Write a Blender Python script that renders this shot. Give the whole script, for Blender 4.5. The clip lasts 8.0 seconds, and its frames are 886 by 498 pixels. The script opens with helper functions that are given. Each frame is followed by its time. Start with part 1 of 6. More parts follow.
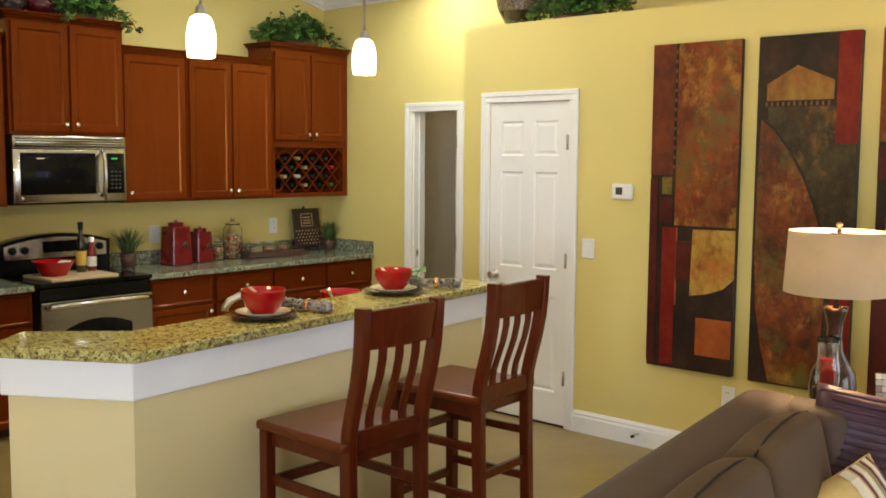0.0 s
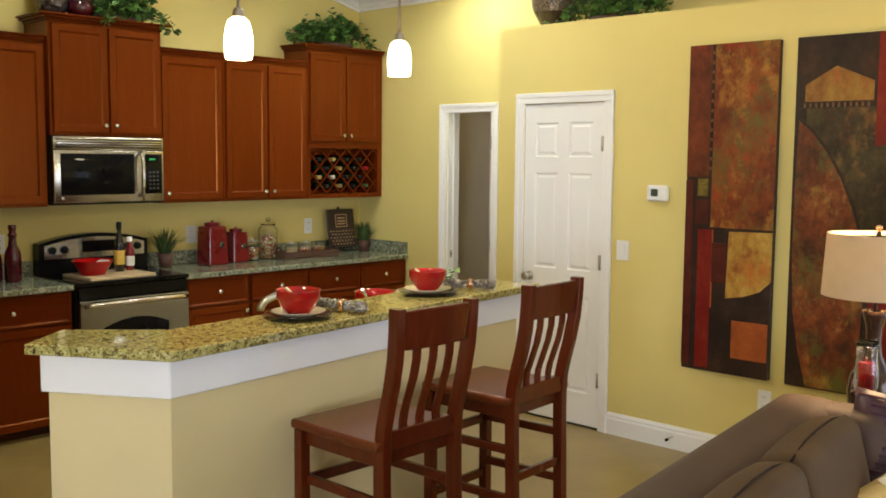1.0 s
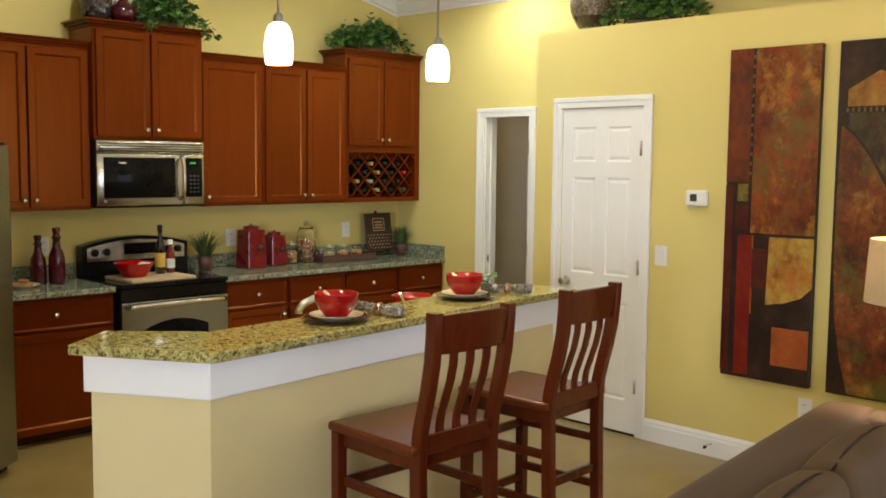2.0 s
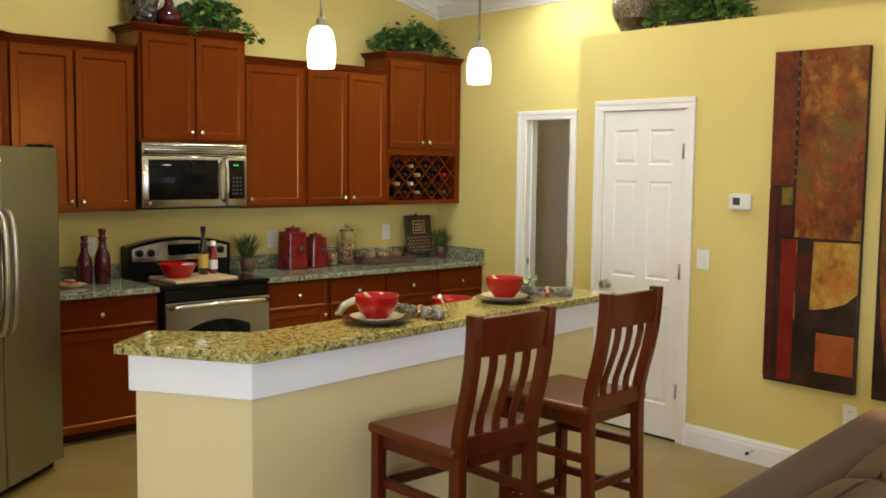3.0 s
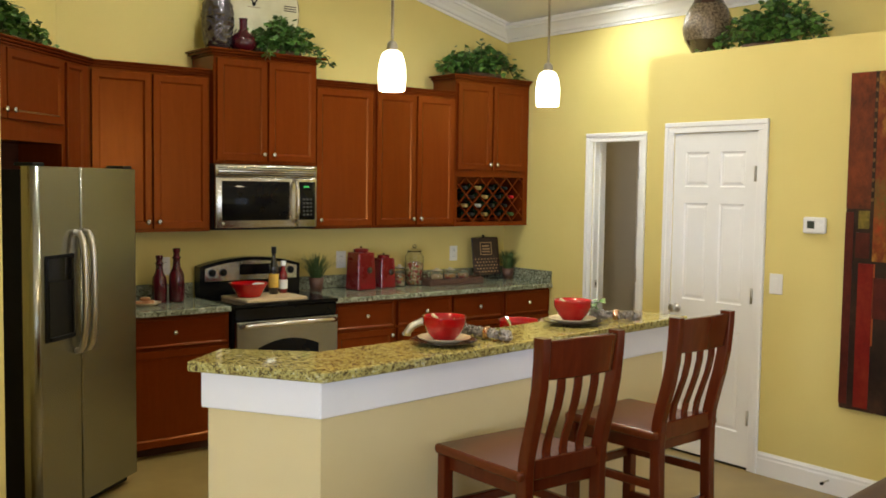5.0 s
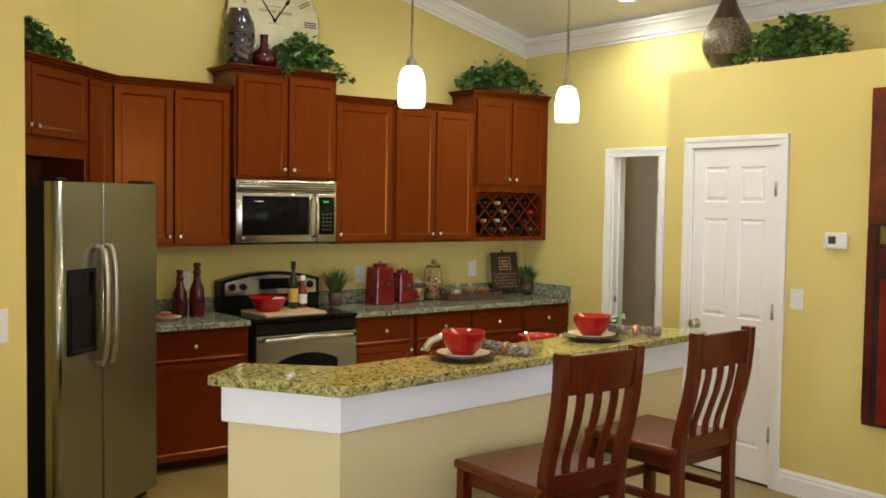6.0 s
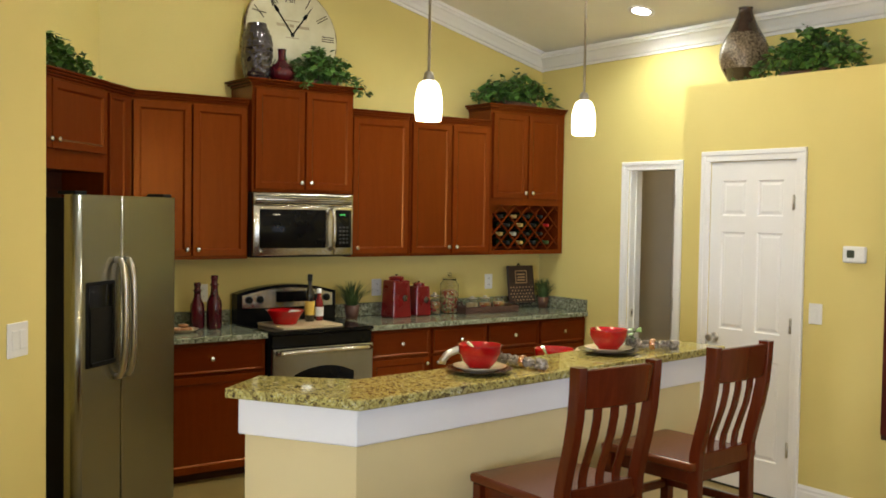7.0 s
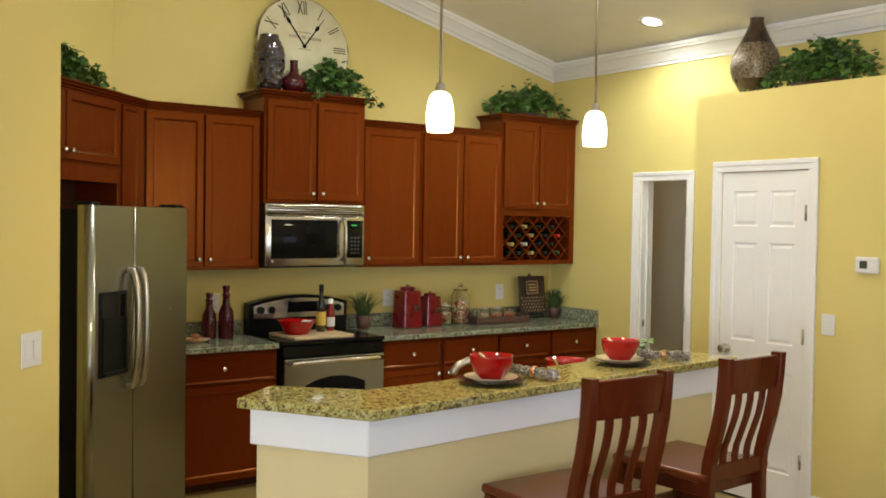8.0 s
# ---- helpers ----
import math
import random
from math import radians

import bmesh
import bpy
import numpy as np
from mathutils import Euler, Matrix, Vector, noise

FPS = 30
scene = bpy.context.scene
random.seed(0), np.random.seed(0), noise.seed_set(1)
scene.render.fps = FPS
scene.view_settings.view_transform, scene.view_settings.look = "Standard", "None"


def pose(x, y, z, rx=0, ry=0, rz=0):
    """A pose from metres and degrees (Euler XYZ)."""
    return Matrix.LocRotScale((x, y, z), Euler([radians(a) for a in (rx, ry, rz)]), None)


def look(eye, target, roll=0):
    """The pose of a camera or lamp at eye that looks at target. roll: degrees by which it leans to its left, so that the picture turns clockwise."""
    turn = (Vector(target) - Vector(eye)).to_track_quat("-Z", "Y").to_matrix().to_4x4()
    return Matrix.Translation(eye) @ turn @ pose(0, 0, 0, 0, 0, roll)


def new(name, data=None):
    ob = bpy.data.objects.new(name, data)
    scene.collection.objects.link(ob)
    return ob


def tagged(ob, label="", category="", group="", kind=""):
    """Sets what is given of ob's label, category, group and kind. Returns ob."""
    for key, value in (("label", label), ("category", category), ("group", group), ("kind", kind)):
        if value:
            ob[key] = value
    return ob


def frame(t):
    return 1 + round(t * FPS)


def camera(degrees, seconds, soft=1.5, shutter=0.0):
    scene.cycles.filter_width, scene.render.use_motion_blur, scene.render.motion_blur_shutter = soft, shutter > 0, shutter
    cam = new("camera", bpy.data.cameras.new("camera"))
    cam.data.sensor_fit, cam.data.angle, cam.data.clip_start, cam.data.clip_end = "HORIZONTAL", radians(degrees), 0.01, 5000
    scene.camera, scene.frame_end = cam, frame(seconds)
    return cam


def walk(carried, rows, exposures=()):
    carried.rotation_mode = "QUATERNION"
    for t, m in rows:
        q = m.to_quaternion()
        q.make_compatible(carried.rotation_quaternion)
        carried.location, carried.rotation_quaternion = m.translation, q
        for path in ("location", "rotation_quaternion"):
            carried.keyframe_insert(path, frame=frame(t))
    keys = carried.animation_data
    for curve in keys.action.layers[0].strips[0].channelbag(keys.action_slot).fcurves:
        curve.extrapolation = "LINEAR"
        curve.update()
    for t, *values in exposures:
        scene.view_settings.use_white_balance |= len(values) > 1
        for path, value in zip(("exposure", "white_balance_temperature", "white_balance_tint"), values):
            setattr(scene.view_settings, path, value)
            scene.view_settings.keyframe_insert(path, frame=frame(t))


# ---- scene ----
cam = camera(48.91, 8.0, soft=1.7)
walk(cam, [
    (0, pose(-5.4616, -6.1487, 1.6687, 84.614, -0.429, -48.520)),
    (0.5, pose(-5.4652, -6.1496, 1.6691, 84.599, -0.440, -47.543)),
    (1, pose(-5.4687, -6.1506, 1.6695, 84.658, -0.503, -46.544)),
    (1.5, pose(-5.4722, -6.1517, 1.6700, 84.781, -0.566, -45.449)),
    (3, pose(-5.4822, -6.1553, 1.6715, 85.004, -0.720, -42.038)),
    (3.5, pose(-5.4854, -6.1567, 1.6720, 85.135, -0.803, -40.669)),
    (4, pose(-5.4886, -6.1582, 1.6726, 85.500, -0.815, -39.576)),
    (4.5, pose(-5.4916, -6.1597, 1.6733, 85.829, -0.837, -38.757)),
    (6, pose(-5.5005, -6.1649, 1.6753, 87.062, -0.864, -37.012)),
    (6.5, pose(-5.5033, -6.1668, 1.6761, 87.430, -0.912, -36.474)),
    (7, pose(-5.5060, -6.1687, 1.6768, 87.814, -0.923, -36.066)),
    (7.5, pose(-5.5087, -6.1708, 1.6776, 88.080, -0.940, -35.677)),
    (8, pose(-5.5113, -6.1729, 1.6785, 88.402, -0.922, -35.426)),
])

# ---- light ----
from mathutils import noise

world = bpy.data.worlds.new("sky")
scene.world = world
world.use_nodes = True
wn = world.node_tree.nodes
sky = wn.new("ShaderNodeTexSky")
sky.sky_type = "NISHITA"
sky.sun_disc = False
sky.sun_elevation, sky.sun_rotation = radians(40), radians(200)
world.node_tree.links.new(sky.outputs[0], wn["Background"].inputs[0])
wn["Background"].inputs[1].default_value = 0.12
scene.view_settings.exposure = 0.0


def area_lamp(name, m, w, h, power, colour):
    d = bpy.data.lights.new(name, "AREA")
    d.shape, d.size, d.size_y, d.energy, d.color = "RECTANGLE", w, h, power, colour
    ob = new(name, d)
    ob.matrix_world = m
    return ob


def spot_lamp(name, at, power, colour, angle=120, radius=0.05, blend=0.6):
    d = bpy.data.lights.new(name, "SPOT")
    d.energy, d.color, d.spot_size, d.spot_blend, d.shadow_soft_size = power, colour, radians(angle), blend, radius
    ob = new(name, d)
    ob.matrix_world = Matrix.Translation(at)
    return ob


def point_lamp(name, at, power, colour, radius=0.03):
    d = bpy.data.lights.new(name, "POINT")
    d.energy, d.color, d.shadow_soft_size = power, colour, radius
    ob = new(name, d)
    ob.matrix_world = Matrix.Translation(at)
    return ob


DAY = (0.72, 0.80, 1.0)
WARM = (1.0, 0.77, 0.46)
CAN_LIGHT = (1.0, 0.84, 0.54)
WHITE_CAN = (0.94, 0.98, 0.90)
PX = -0.527          # face of the pantry wall
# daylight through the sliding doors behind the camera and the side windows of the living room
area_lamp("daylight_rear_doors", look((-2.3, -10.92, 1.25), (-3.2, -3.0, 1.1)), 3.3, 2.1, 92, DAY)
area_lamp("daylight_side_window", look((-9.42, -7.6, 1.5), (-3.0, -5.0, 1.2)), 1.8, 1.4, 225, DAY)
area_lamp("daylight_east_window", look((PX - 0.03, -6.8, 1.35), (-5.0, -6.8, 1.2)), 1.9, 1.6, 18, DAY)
# recessed ceiling lights: the one by the pantry, and five unseen ones added to brighten kitchen and sitting room
CANS = [(-0.40, -1.455), (-1.3, -1.65), (-3.0, -1.35), (-1.6, -3.0), (-1.4, -6.6), (-4.2, -7.6)]


# ---- materials ----
def make(name):
    m = bpy.data.materials.new(name)
    m.use_nodes = True
    nt = m.node_tree
    return m, nt, nt.nodes, nt.nodes["Principled BSDF"]


def ramp_of(nt, stops):
    r = nt.nodes.new("ShaderNodeValToRGB")
    e = r.color_ramp.elements
    while len(e) < len(stops):
        e.new(0.5)
    for el, (p, c) in zip(e, stops):
        el.position, el.color = p, (*c, 1)
    return r


def noise_of(nt, scale, detail=4.0, stretch=None, rough=0.6, distort=0.0):
    tc = nt.nodes.new("ShaderNodeTexCoord")
    n = nt.nodes.new("ShaderNodeTexNoise")
    n.inputs["Scale"].default_value, n.inputs["Detail"].default_value = scale, detail
    n.inputs["Roughness"].default_value, n.inputs["Distortion"].default_value = rough, distort
    if stretch:
        mp = nt.nodes.new("ShaderNodeMapping")
        mp.inputs["Scale"].default_value = stretch
        nt.links.new(tc.outputs["Object"], mp.inputs[0])
        nt.links.new(mp.outputs[0], n.inputs["Vector"])
    else:
        nt.links.new(tc.outputs["Object"], n.inputs["Vector"])
    return n


def bump_of(nt, source, strength, distance=0.002):
    b = nt.nodes.new("ShaderNodeBump")
    b.inputs["Strength"].default_value, b.inputs["Distance"].default_value = strength, distance
    nt.links.new(source, b.inputs["Height"])
    nt.links.new(b.outputs[0], nt.nodes["Principled BSDF"].inputs["Normal"])


def surface(name, dark, light, scale=6.0, rough=0.5, metal=0.0, bump=0.1, fine=120.0, stretch=None, coat=0.0, low=0.35, high=0.65, dist=0.002):
    """Two tones mixed by a coarse noise, with fine relief."""
    m, nt, n, b = make(name)
    big = noise_of(nt, scale, 5.0, stretch)
    r = ramp_of(nt, [(low, dark), (high, light)])
    nt.links.new(big.outputs["Fac"], r.inputs[0])
    nt.links.new(r.outputs[0], b.inputs["Base Color"])
    b.inputs["Metallic"].default_value = metal
    b.inputs["Coat Weight"].default_value = coat
    small = noise_of(nt, fine, 3.0, stretch)
    mr = nt.nodes.new("ShaderNodeMapRange")
    mr.inputs["To Min"].default_value, mr.inputs["To Max"].default_value = rough * 0.85, min(1.0, rough * 1.15)
    nt.links.new(big.outputs["Fac"], mr.inputs["Value"])
    nt.links.new(mr.outputs[0], b.inputs["Roughness"])
    if bump:
        bump_of(nt, small.outputs["Fac"], bump, dist)
    return m


def wood(name, dark, mid, light, rough=0.35, axis="z", coat=0.15, vary=0.14, gloss=0.3, sheen=(1, 1, 1)):
    m, nt, n, b = make(name)
    st = {"x": (1.2, 14, 14), "y": (14, 1.2, 14), "z": (14, 14, 1.2)}[axis]
    grain = noise_of(nt, 2.4, 7.0, st, 0.55, 0.8)
    blotch = noise_of(nt, 2.2, 3.0)
    r = ramp_of(nt, [(0.15, dark), (0.5, mid), (0.88, light)])
    nt.links.new(grain.outputs["Fac"], r.inputs[0])
    info = n.new("ShaderNodeObjectInfo")
    add = n.new("ShaderNodeMath")
    add.operation = "ADD"
    nt.links.new(info.outputs["Random"], add.inputs[0])
    nt.links.new(blotch.outputs["Fac"], add.inputs[1])
    mr = n.new("ShaderNodeMapRange")
    mr.inputs["From Max"].default_value = 2.0
    mr.inputs["To Min"].default_value, mr.inputs["To Max"].default_value = 1 - vary, 1 + vary
    nt.links.new(add.outputs[0], mr.inputs["Value"])
    hs = n.new("ShaderNodeHueSaturation")
    nt.links.new(mr.outputs[0], hs.inputs["Value"])
    nt.links.new(r.outputs[0], hs.inputs["Color"])
    nt.links.new(hs.outputs[0], b.inputs["Base Color"])
    b.inputs["Roughness"].default_value = rough
    b.inputs["Coat Weight"].default_value, b.inputs["Coat Roughness"].default_value = coat, 0.25
    b.inputs["Specular IOR Level"].default_value = gloss
    b.inputs["Specular Tint"].default_value = (*sheen, 1)
    bump_of(nt, grain.outputs["Fac"], 0.02, 0.001)
    return m


def granite(name, tones, scale, rough=0.12):
    m, nt, n, b = make(name)
    a = noise_of(nt, scale, 6.0, None, 0.7, 0.8)
    r = ramp_of(nt, tones)
    nt.links.new(a.outputs["Fac"], r.inputs[0])
    specks = noise_of(nt, scale * 2.6, 3.0, None, 0.6)
    sr = ramp_of(nt, [(0.580, (0, 0, 0)), (0.620, (1, 1, 1))])
    nt.links.new(specks.outputs["Fac"], sr.inputs[0])
    mix = n.new("ShaderNodeMix")
    mix.data_type = "RGBA"
    mix.inputs[7].default_value = (0.035, 0.028, 0.025, 1)
    nt.links.new(sr.outputs[0], mix.inputs[0])
    nt.links.new(r.outputs[0], mix.inputs[6])
    nt.links.new(mix.outputs[2], b.inputs["Base Color"])
    b.inputs["Roughness"].default_value = rough
    return m


def glass(name, tint=(1, 1, 1), rough=0.02):
    m, nt, n, b = make(name)
    b.inputs["Base Color"].default_value = (*tint, 1)
    b.inputs["Transmission Weight"].default_value, b.inputs["Roughness"].default_value = 1.0, rough
    return m


def glow(name, colour, power, base=(0.9, 0.88, 0.82)):
    m, nt, n, b = make(name)
    b.inputs["Base Color"].default_value = (*base, 1)
    b.inputs["Roughness"].default_value = 0.3
    b.inputs["Emission Color"].default_value, b.inputs["Emission Strength"].default_value = (*colour, 1), power
    return m


WALL = surface("yellow_wall_paint", (0.695, 0.580, 0.200), (0.725, 0.605, 0.217), 1.6, 0.75, bump=0.12, fine=90, dist=0.003)
BAR_WALL = surface("beige_wall_paint", (0.70, 0.585, 0.300), (0.73, 0.615, 0.325), 1.6, 0.7, bump=0.12, fine=90, dist=0.003)
TAUPE = surface("taupe_wall_paint", (0.60, 0.54, 0.42), (0.64, 0.58, 0.46), 1.5, 0.8, bump=0.1, fine=90)
CEIL = surface("ceiling_paint", (0.85, 0.83, 0.74), (0.88, 0.86, 0.77), 3.0, 0.9, bump=0.3, fine=60, dist=0.004)
TRIM = surface("white_trim_paint", (0.87, 0.87, 0.86), (0.90, 0.90, 0.89), 3.0, 0.32, bump=0.04, fine=60)
FLOOR = surface("tan_floor", (0.240, 0.168, 0.054), (0.322, 0.235, 0.084), 2.2, 0.30, bump=0.06, fine=40)
CHERRY = wood("cherry_cabinet_wood", (0.108, 0.0165, 0.0022), (0.120, 0.0192, 0.0026), (0.134, 0.0225, 0.0032), 0.27, "z", 0.0, 0.18, 0.75, (1.0, 0.36, 0.08))
CHERRY_H = wood("cherry_cabinet_wood_level", (0.090, 0.0132, 0.0020), (0.102, 0.0155, 0.0024), (0.118, 0.0190, 0.0030), 0.27, "x", 0.0, 0.18, 0.4, (1.0, 0.36, 0.08))
STOOL = wood("stool_wood", (0.058, 0.0072, 0.0015), (0.084, 0.0115, 0.0024), (0.114, 0.0178, 0.0036), 0.25, "z", 0.1, 0.14, 0.5, (1.0, 0.6, 0.35))
STOOL_SEAT = wood("stool_seat_wood", (0.074, 0.014, 0.003), (0.108, 0.022, 0.005), (0.148, 0.033, 0.008), 0.24, "y", 0.05, 0.14, 0.45, (1.0, 0.6, 0.35))
GRANITE_BAR = granite("gold_granite", [(0.34, (0.035, 0.026, 0.016)), (0.41, (0.14, 0.10, 0.036)), (0.47, (0.40, 0.345, 0.105)), (0.57, (0.50, 0.45, 0.155)), (0.69, (0.68, 0.67, 0.50))], 58, 0.05)
GRANITE_BACK = granite("green_granite", [(0.34, (0.05, 0.05, 0.035)), (0.43, (0.15, 0.16, 0.10)), (0.54, (0.29, 0.31, 0.22)), (0.68, (0.50, 0.51, 0.42))], 40)
STEEL = surface("brushed_steel", (0.32, 0.32, 0.275), (0.36, 0.36, 0.31), 3.0, 0.25, 1.0, 0.015, 300, (60, 60, 1))
STEEL_SIDE = surface("brushed_steel_level", (0.44, 0.42, 0.36), (0.52, 0.50, 0.44), 3.0, 0.20, 1.0, 0.03, 300, (60, 60, 1))
CHROME = surface("satin_chrome", (0.68, 0.66, 0.62), (0.72, 0.70, 0.66), 8, 0.16, 1.0, 0.0)
NICKEL = surface("brushed_nickel", (0.55, 0.52, 0.47), (0.6, 0.57, 0.52), 8, 0.3, 1.0, 0.0)
BLACK = surface("black_enamel", (0.005, 0.005, 0.005), (0.008, 0.008, 0.008), 6, 0.15, bump=0.0)
BLACK_GLASS = surface("black_glass", (0.004, 0.004, 0.004), (0.006, 0.006, 0.006), 6, 0.06, bump=0.0)
BLACK_GLASS.node_tree.nodes["Principled BSDF"].inputs["Specular IOR Level"].default_value = 0.16
BLACK_MATT = surface("black_plastic", (0.006, 0.006, 0.006), (0.011, 0.011, 0.010), 20, 0.45, bump=0.1)
FRIDGE_SIDE = surface("textured_black_steel", (0.005, 0.005, 0.006), (0.008, 0.008, 0.009), 12, 0.6, bump=0.3, fine=300)
for dark in (BLACK, BLACK_MATT, FRIDGE_SIDE):
    dark.node_tree.nodes["Principled BSDF"].inputs["Specular IOR Level"].default_value = 0.14
# dark wood of the toe kicks, also used for the alcove's shade panel
SHADOW_WOOD = wood("toe_and_shade_wood", (0.04, 0.012, 0.005), (0.06, 0.017, 0.007), (0.08, 0.024, 0.01), 0.6, "x", 0.0)
RED = surface("red_glaze", (0.34, 0.003, 0.004), (0.40, 0.005, 0.006), 5, 0.10, bump=0.02, fine=50, coat=0.1)
RED_MATT = surface("red_tin", (0.125, 0.002, 0.004), (0.170, 0.003, 0.006), 6, 0.28, bump=0.05)
WHITE_PLASTIC = surface("white_plastic", (0.78, 0.78, 0.76), (0.82, 0.82, 0.80), 5, 0.35, bump=0.0)


# ---- mesh helpers ----
def box(bm, x0, y0, z0, x1, y1, z1, bevel=0.0, seg=1):
    x0, x1 = min(x0, x1), max(x0, x1)
    y0, y1 = min(y0, y1), max(y0, y1)
    z0, z1 = min(z0, z1), max(z0, z1)
    m = Matrix.LocRotScale(((x0 + x1) / 2, (y0 + y1) / 2, (z0 + z1) / 2), None, (x1 - x0, y1 - y0, z1 - z0))
    vs = bmesh.ops.create_cube(bm, size=1.0, matrix=m)["verts"]
    if bevel:
        es = {e for v in vs for e in v.link_edges}
        bmesh.ops.bevel(bm, geom=list(es), offset=bevel, segments=seg, affect="EDGES", profile=0.5)
    return bm


def prism(bm, pts, z0, z1, bevel=0.0, seg=1):
    """An upright prism over the outline pts, in plan."""
    a = [bm.verts.new((x, y, z0)) for x, y in pts]
    b = [bm.verts.new((x, y, z1)) for x, y in pts]
    n = len(pts)
    fs = [bm.faces.new(a[::-1]), bm.faces.new(b)]
    fs += [bm.faces.new((a[i], a[(i + 1) % n], b[(i + 1) % n], b[i])) for i in range(n)]
    bmesh.ops.recalc_face_normals(bm, faces=fs)
    if bevel:
        es = {e for f in fs for e in f.edges}
        bmesh.ops.bevel(bm, geom=list(es), offset=bevel, segments=seg, affect="EDGES", profile=0.5)
    return bm


def sweep(bm, profile, start, end, side, up=(0, 0, 1)):
    """The outline profile (out, up) drawn along the line from start to end; side points out."""
    s, e, o, u = Vector(start), Vector(end), Vector(side), Vector(up)
    rings = [[bm.verts.new(p + o * a + u * b) for a, b in profile] for p in (s, e)]
    n = len(profile)
    fs = [bm.faces.new((rings[0][i], rings[0][(i + 1) % n], rings[1][(i + 1) % n], rings[1][i])) for i in range(n)]
    fs += [bm.faces.new(rings[0][::-1]), bm.faces.new(rings[1])]
    bmesh.ops.recalc_face_normals(bm, faces=fs)
    return bm


def lathe(bm, profile, seg=28, at=(0, 0, 0), m=None):
    """A turned body from (radius, height) pairs."""
    c = Vector(at)
    rings = []
    for r, z in profile:
        if r < 1e-5:
            rings.append([bm.verts.new(c + Vector((0, 0, z)))])
        else:
            rings.append([bm.verts.new(c + Vector((r * math.cos(2 * math.pi * i / seg), r * math.sin(2 * math.pi * i / seg), z))) for i in range(seg)])
    fs = []
    for a, b in zip(rings, rings[1:]):
        if len(a) == 1 and len(b) == 1:
            continue
        for i in range(seg):
            j = (i + 1) % seg
            if len(a) == 1:
                fs.append(bm.faces.new((a[0], b[j], b[i])))
            elif len(b) == 1:
                fs.append(bm.faces.new((a[i], a[j], b[0])))
            else:
                fs.append(bm.faces.new((a[i], a[j], b[j], b[i])))
    for f in fs:
        f.smooth = True
    bmesh.ops.recalc_face_normals(bm, faces=fs)
    if m is not None:
        bmesh.ops.transform(bm, matrix=m, verts=[v for r in rings for v in r])
    return bm


def tube(bm, path, radius, seg=10, flat=1.0):
    """A round bar along the points of path."""
    pts = [Vector(p) for p in path]
    rings = []
    for i, p in enumerate(pts):
        d = (pts[min(i + 1, len(pts) - 1)] - pts[max(i - 1, 0)]).normalized()
        a = d.orthogonal().normalized() if i == 0 else (a - d * a.dot(d)).normalized()
        b = d.cross(a)
        r = radius[i] if isinstance(radius, (list, tuple)) else radius
        rings.append([bm.verts.new(p + a * r * math.cos(2 * math.pi * k / seg) + b * r * flat * math.sin(2 * math.pi * k / seg)) for k in range(seg)])
    fs = []
    for q, w in zip(rings, rings[1:]):
        for k in range(seg):
            fs.append(bm.faces.new((q[k], q[(k + 1) % seg], w[(k + 1) % seg], w[k])))
    for f in fs:
        f.smooth = True
    fs += [bm.faces.new(rings[0][::-1]), bm.faces.new(rings[-1])]
    bmesh.ops.recalc_face_normals(bm, faces=fs)
    return bm


def mesh_of(name, bm, material):
    me = bpy.data.meshes.new(name)
    bm.to_mesh(me)
    bm.free()
    me.materials.append(material)
    return me


def part(name, bm, material, parent, label=""):
    ob = new(name, mesh_of(name, bm, material))
    ob.parent = parent
    return tagged(ob, label)


def thing(name, m, label, category, group="", kind=""):
    ob = new(name)
    ob.empty_display_size = 0.1
    ob.matrix_world = m
    return tagged(ob, label, category, group, kind)


def solid(name, bm, material, label, category="", kind="structure", group=""):
    return tagged(new(name, mesh_of(name, bm, material)), label, category, group, kind)


B = bmesh.new

# ---- structure ----
PY = -1.971          # its free end
LEDGE = 2.496
RIDGE = -5.0


def ceil_z(x):
    return 2.99 - 0.25 * x if x > RIDGE else 2.99 - 0.25 * (2 * RIDGE - x)


def gable(bm, xs, y0, y1, z0=0.0):
    """A wall along x whose top follows the ceiling."""
    pts = [(xs[0], z0)] + [(x, ceil_z(x)) for x in xs] + [(xs[-1], z0)]
    a = [bm.verts.new((x, y0, z)) for x, z in pts]
    b = [bm.verts.new((x, y1, z)) for x, z in pts]
    n = len(pts)
    fs = [bm.faces.new(a), bm.faces.new(b[::-1])] + [bm.faces.new((a[i], b[i], b[(i + 1) % n], a[(i + 1) % n])) for i in range(n)]
    bmesh.ops.recalc_face_normals(bm, faces=fs)
    return bm


floor = solid("floor", box(B(), -9.62, -11.12, -0.1, 1.8, 0.12, 0.0), FLOOR, "smooth mottled tan floor", "floor")
solid("wall_north", gable(B(), [-3.664, 0.12], 0.0, 0.12), WALL, "yellow painted kitchen wall behind the cabinets", "wall")
# diagonal wall behind the refrigerator
Q = math.sqrt(0.5)
bm = B()
prism(bm, [(-3.664, 0.0), (-3.664, 0.17), (-5.50, -1.66), (-5.41, -1.746)], 0, 3.9)
solid("wall_diagonal", bm, WALL, "yellow painted diagonal wall behind the refrigerator", "wall")
EX, EY = -4.61, -2.55
bm = B()
prism(bm, [(EX, EY), (-5.41, -1.746), (-5.50, -1.83), (EX - 0.085, EY - 0.0)], 0, 3.9)
solid("wall_alcove", bm, WALL, "yellow painted side wall of the refrigerator alcove", "wall")
bm = B()
prism(bm, [(EX, EY), (-5.46, -3.40), (-9.62, -3.40), (-9.62, -3.28), (-5.51, -3.28), (EX - 0.085, EY)], 0, 3.9)
solid("wall_switch", bm, WALL, "yellow painted wall beside the refrigerator alcove", "wall")
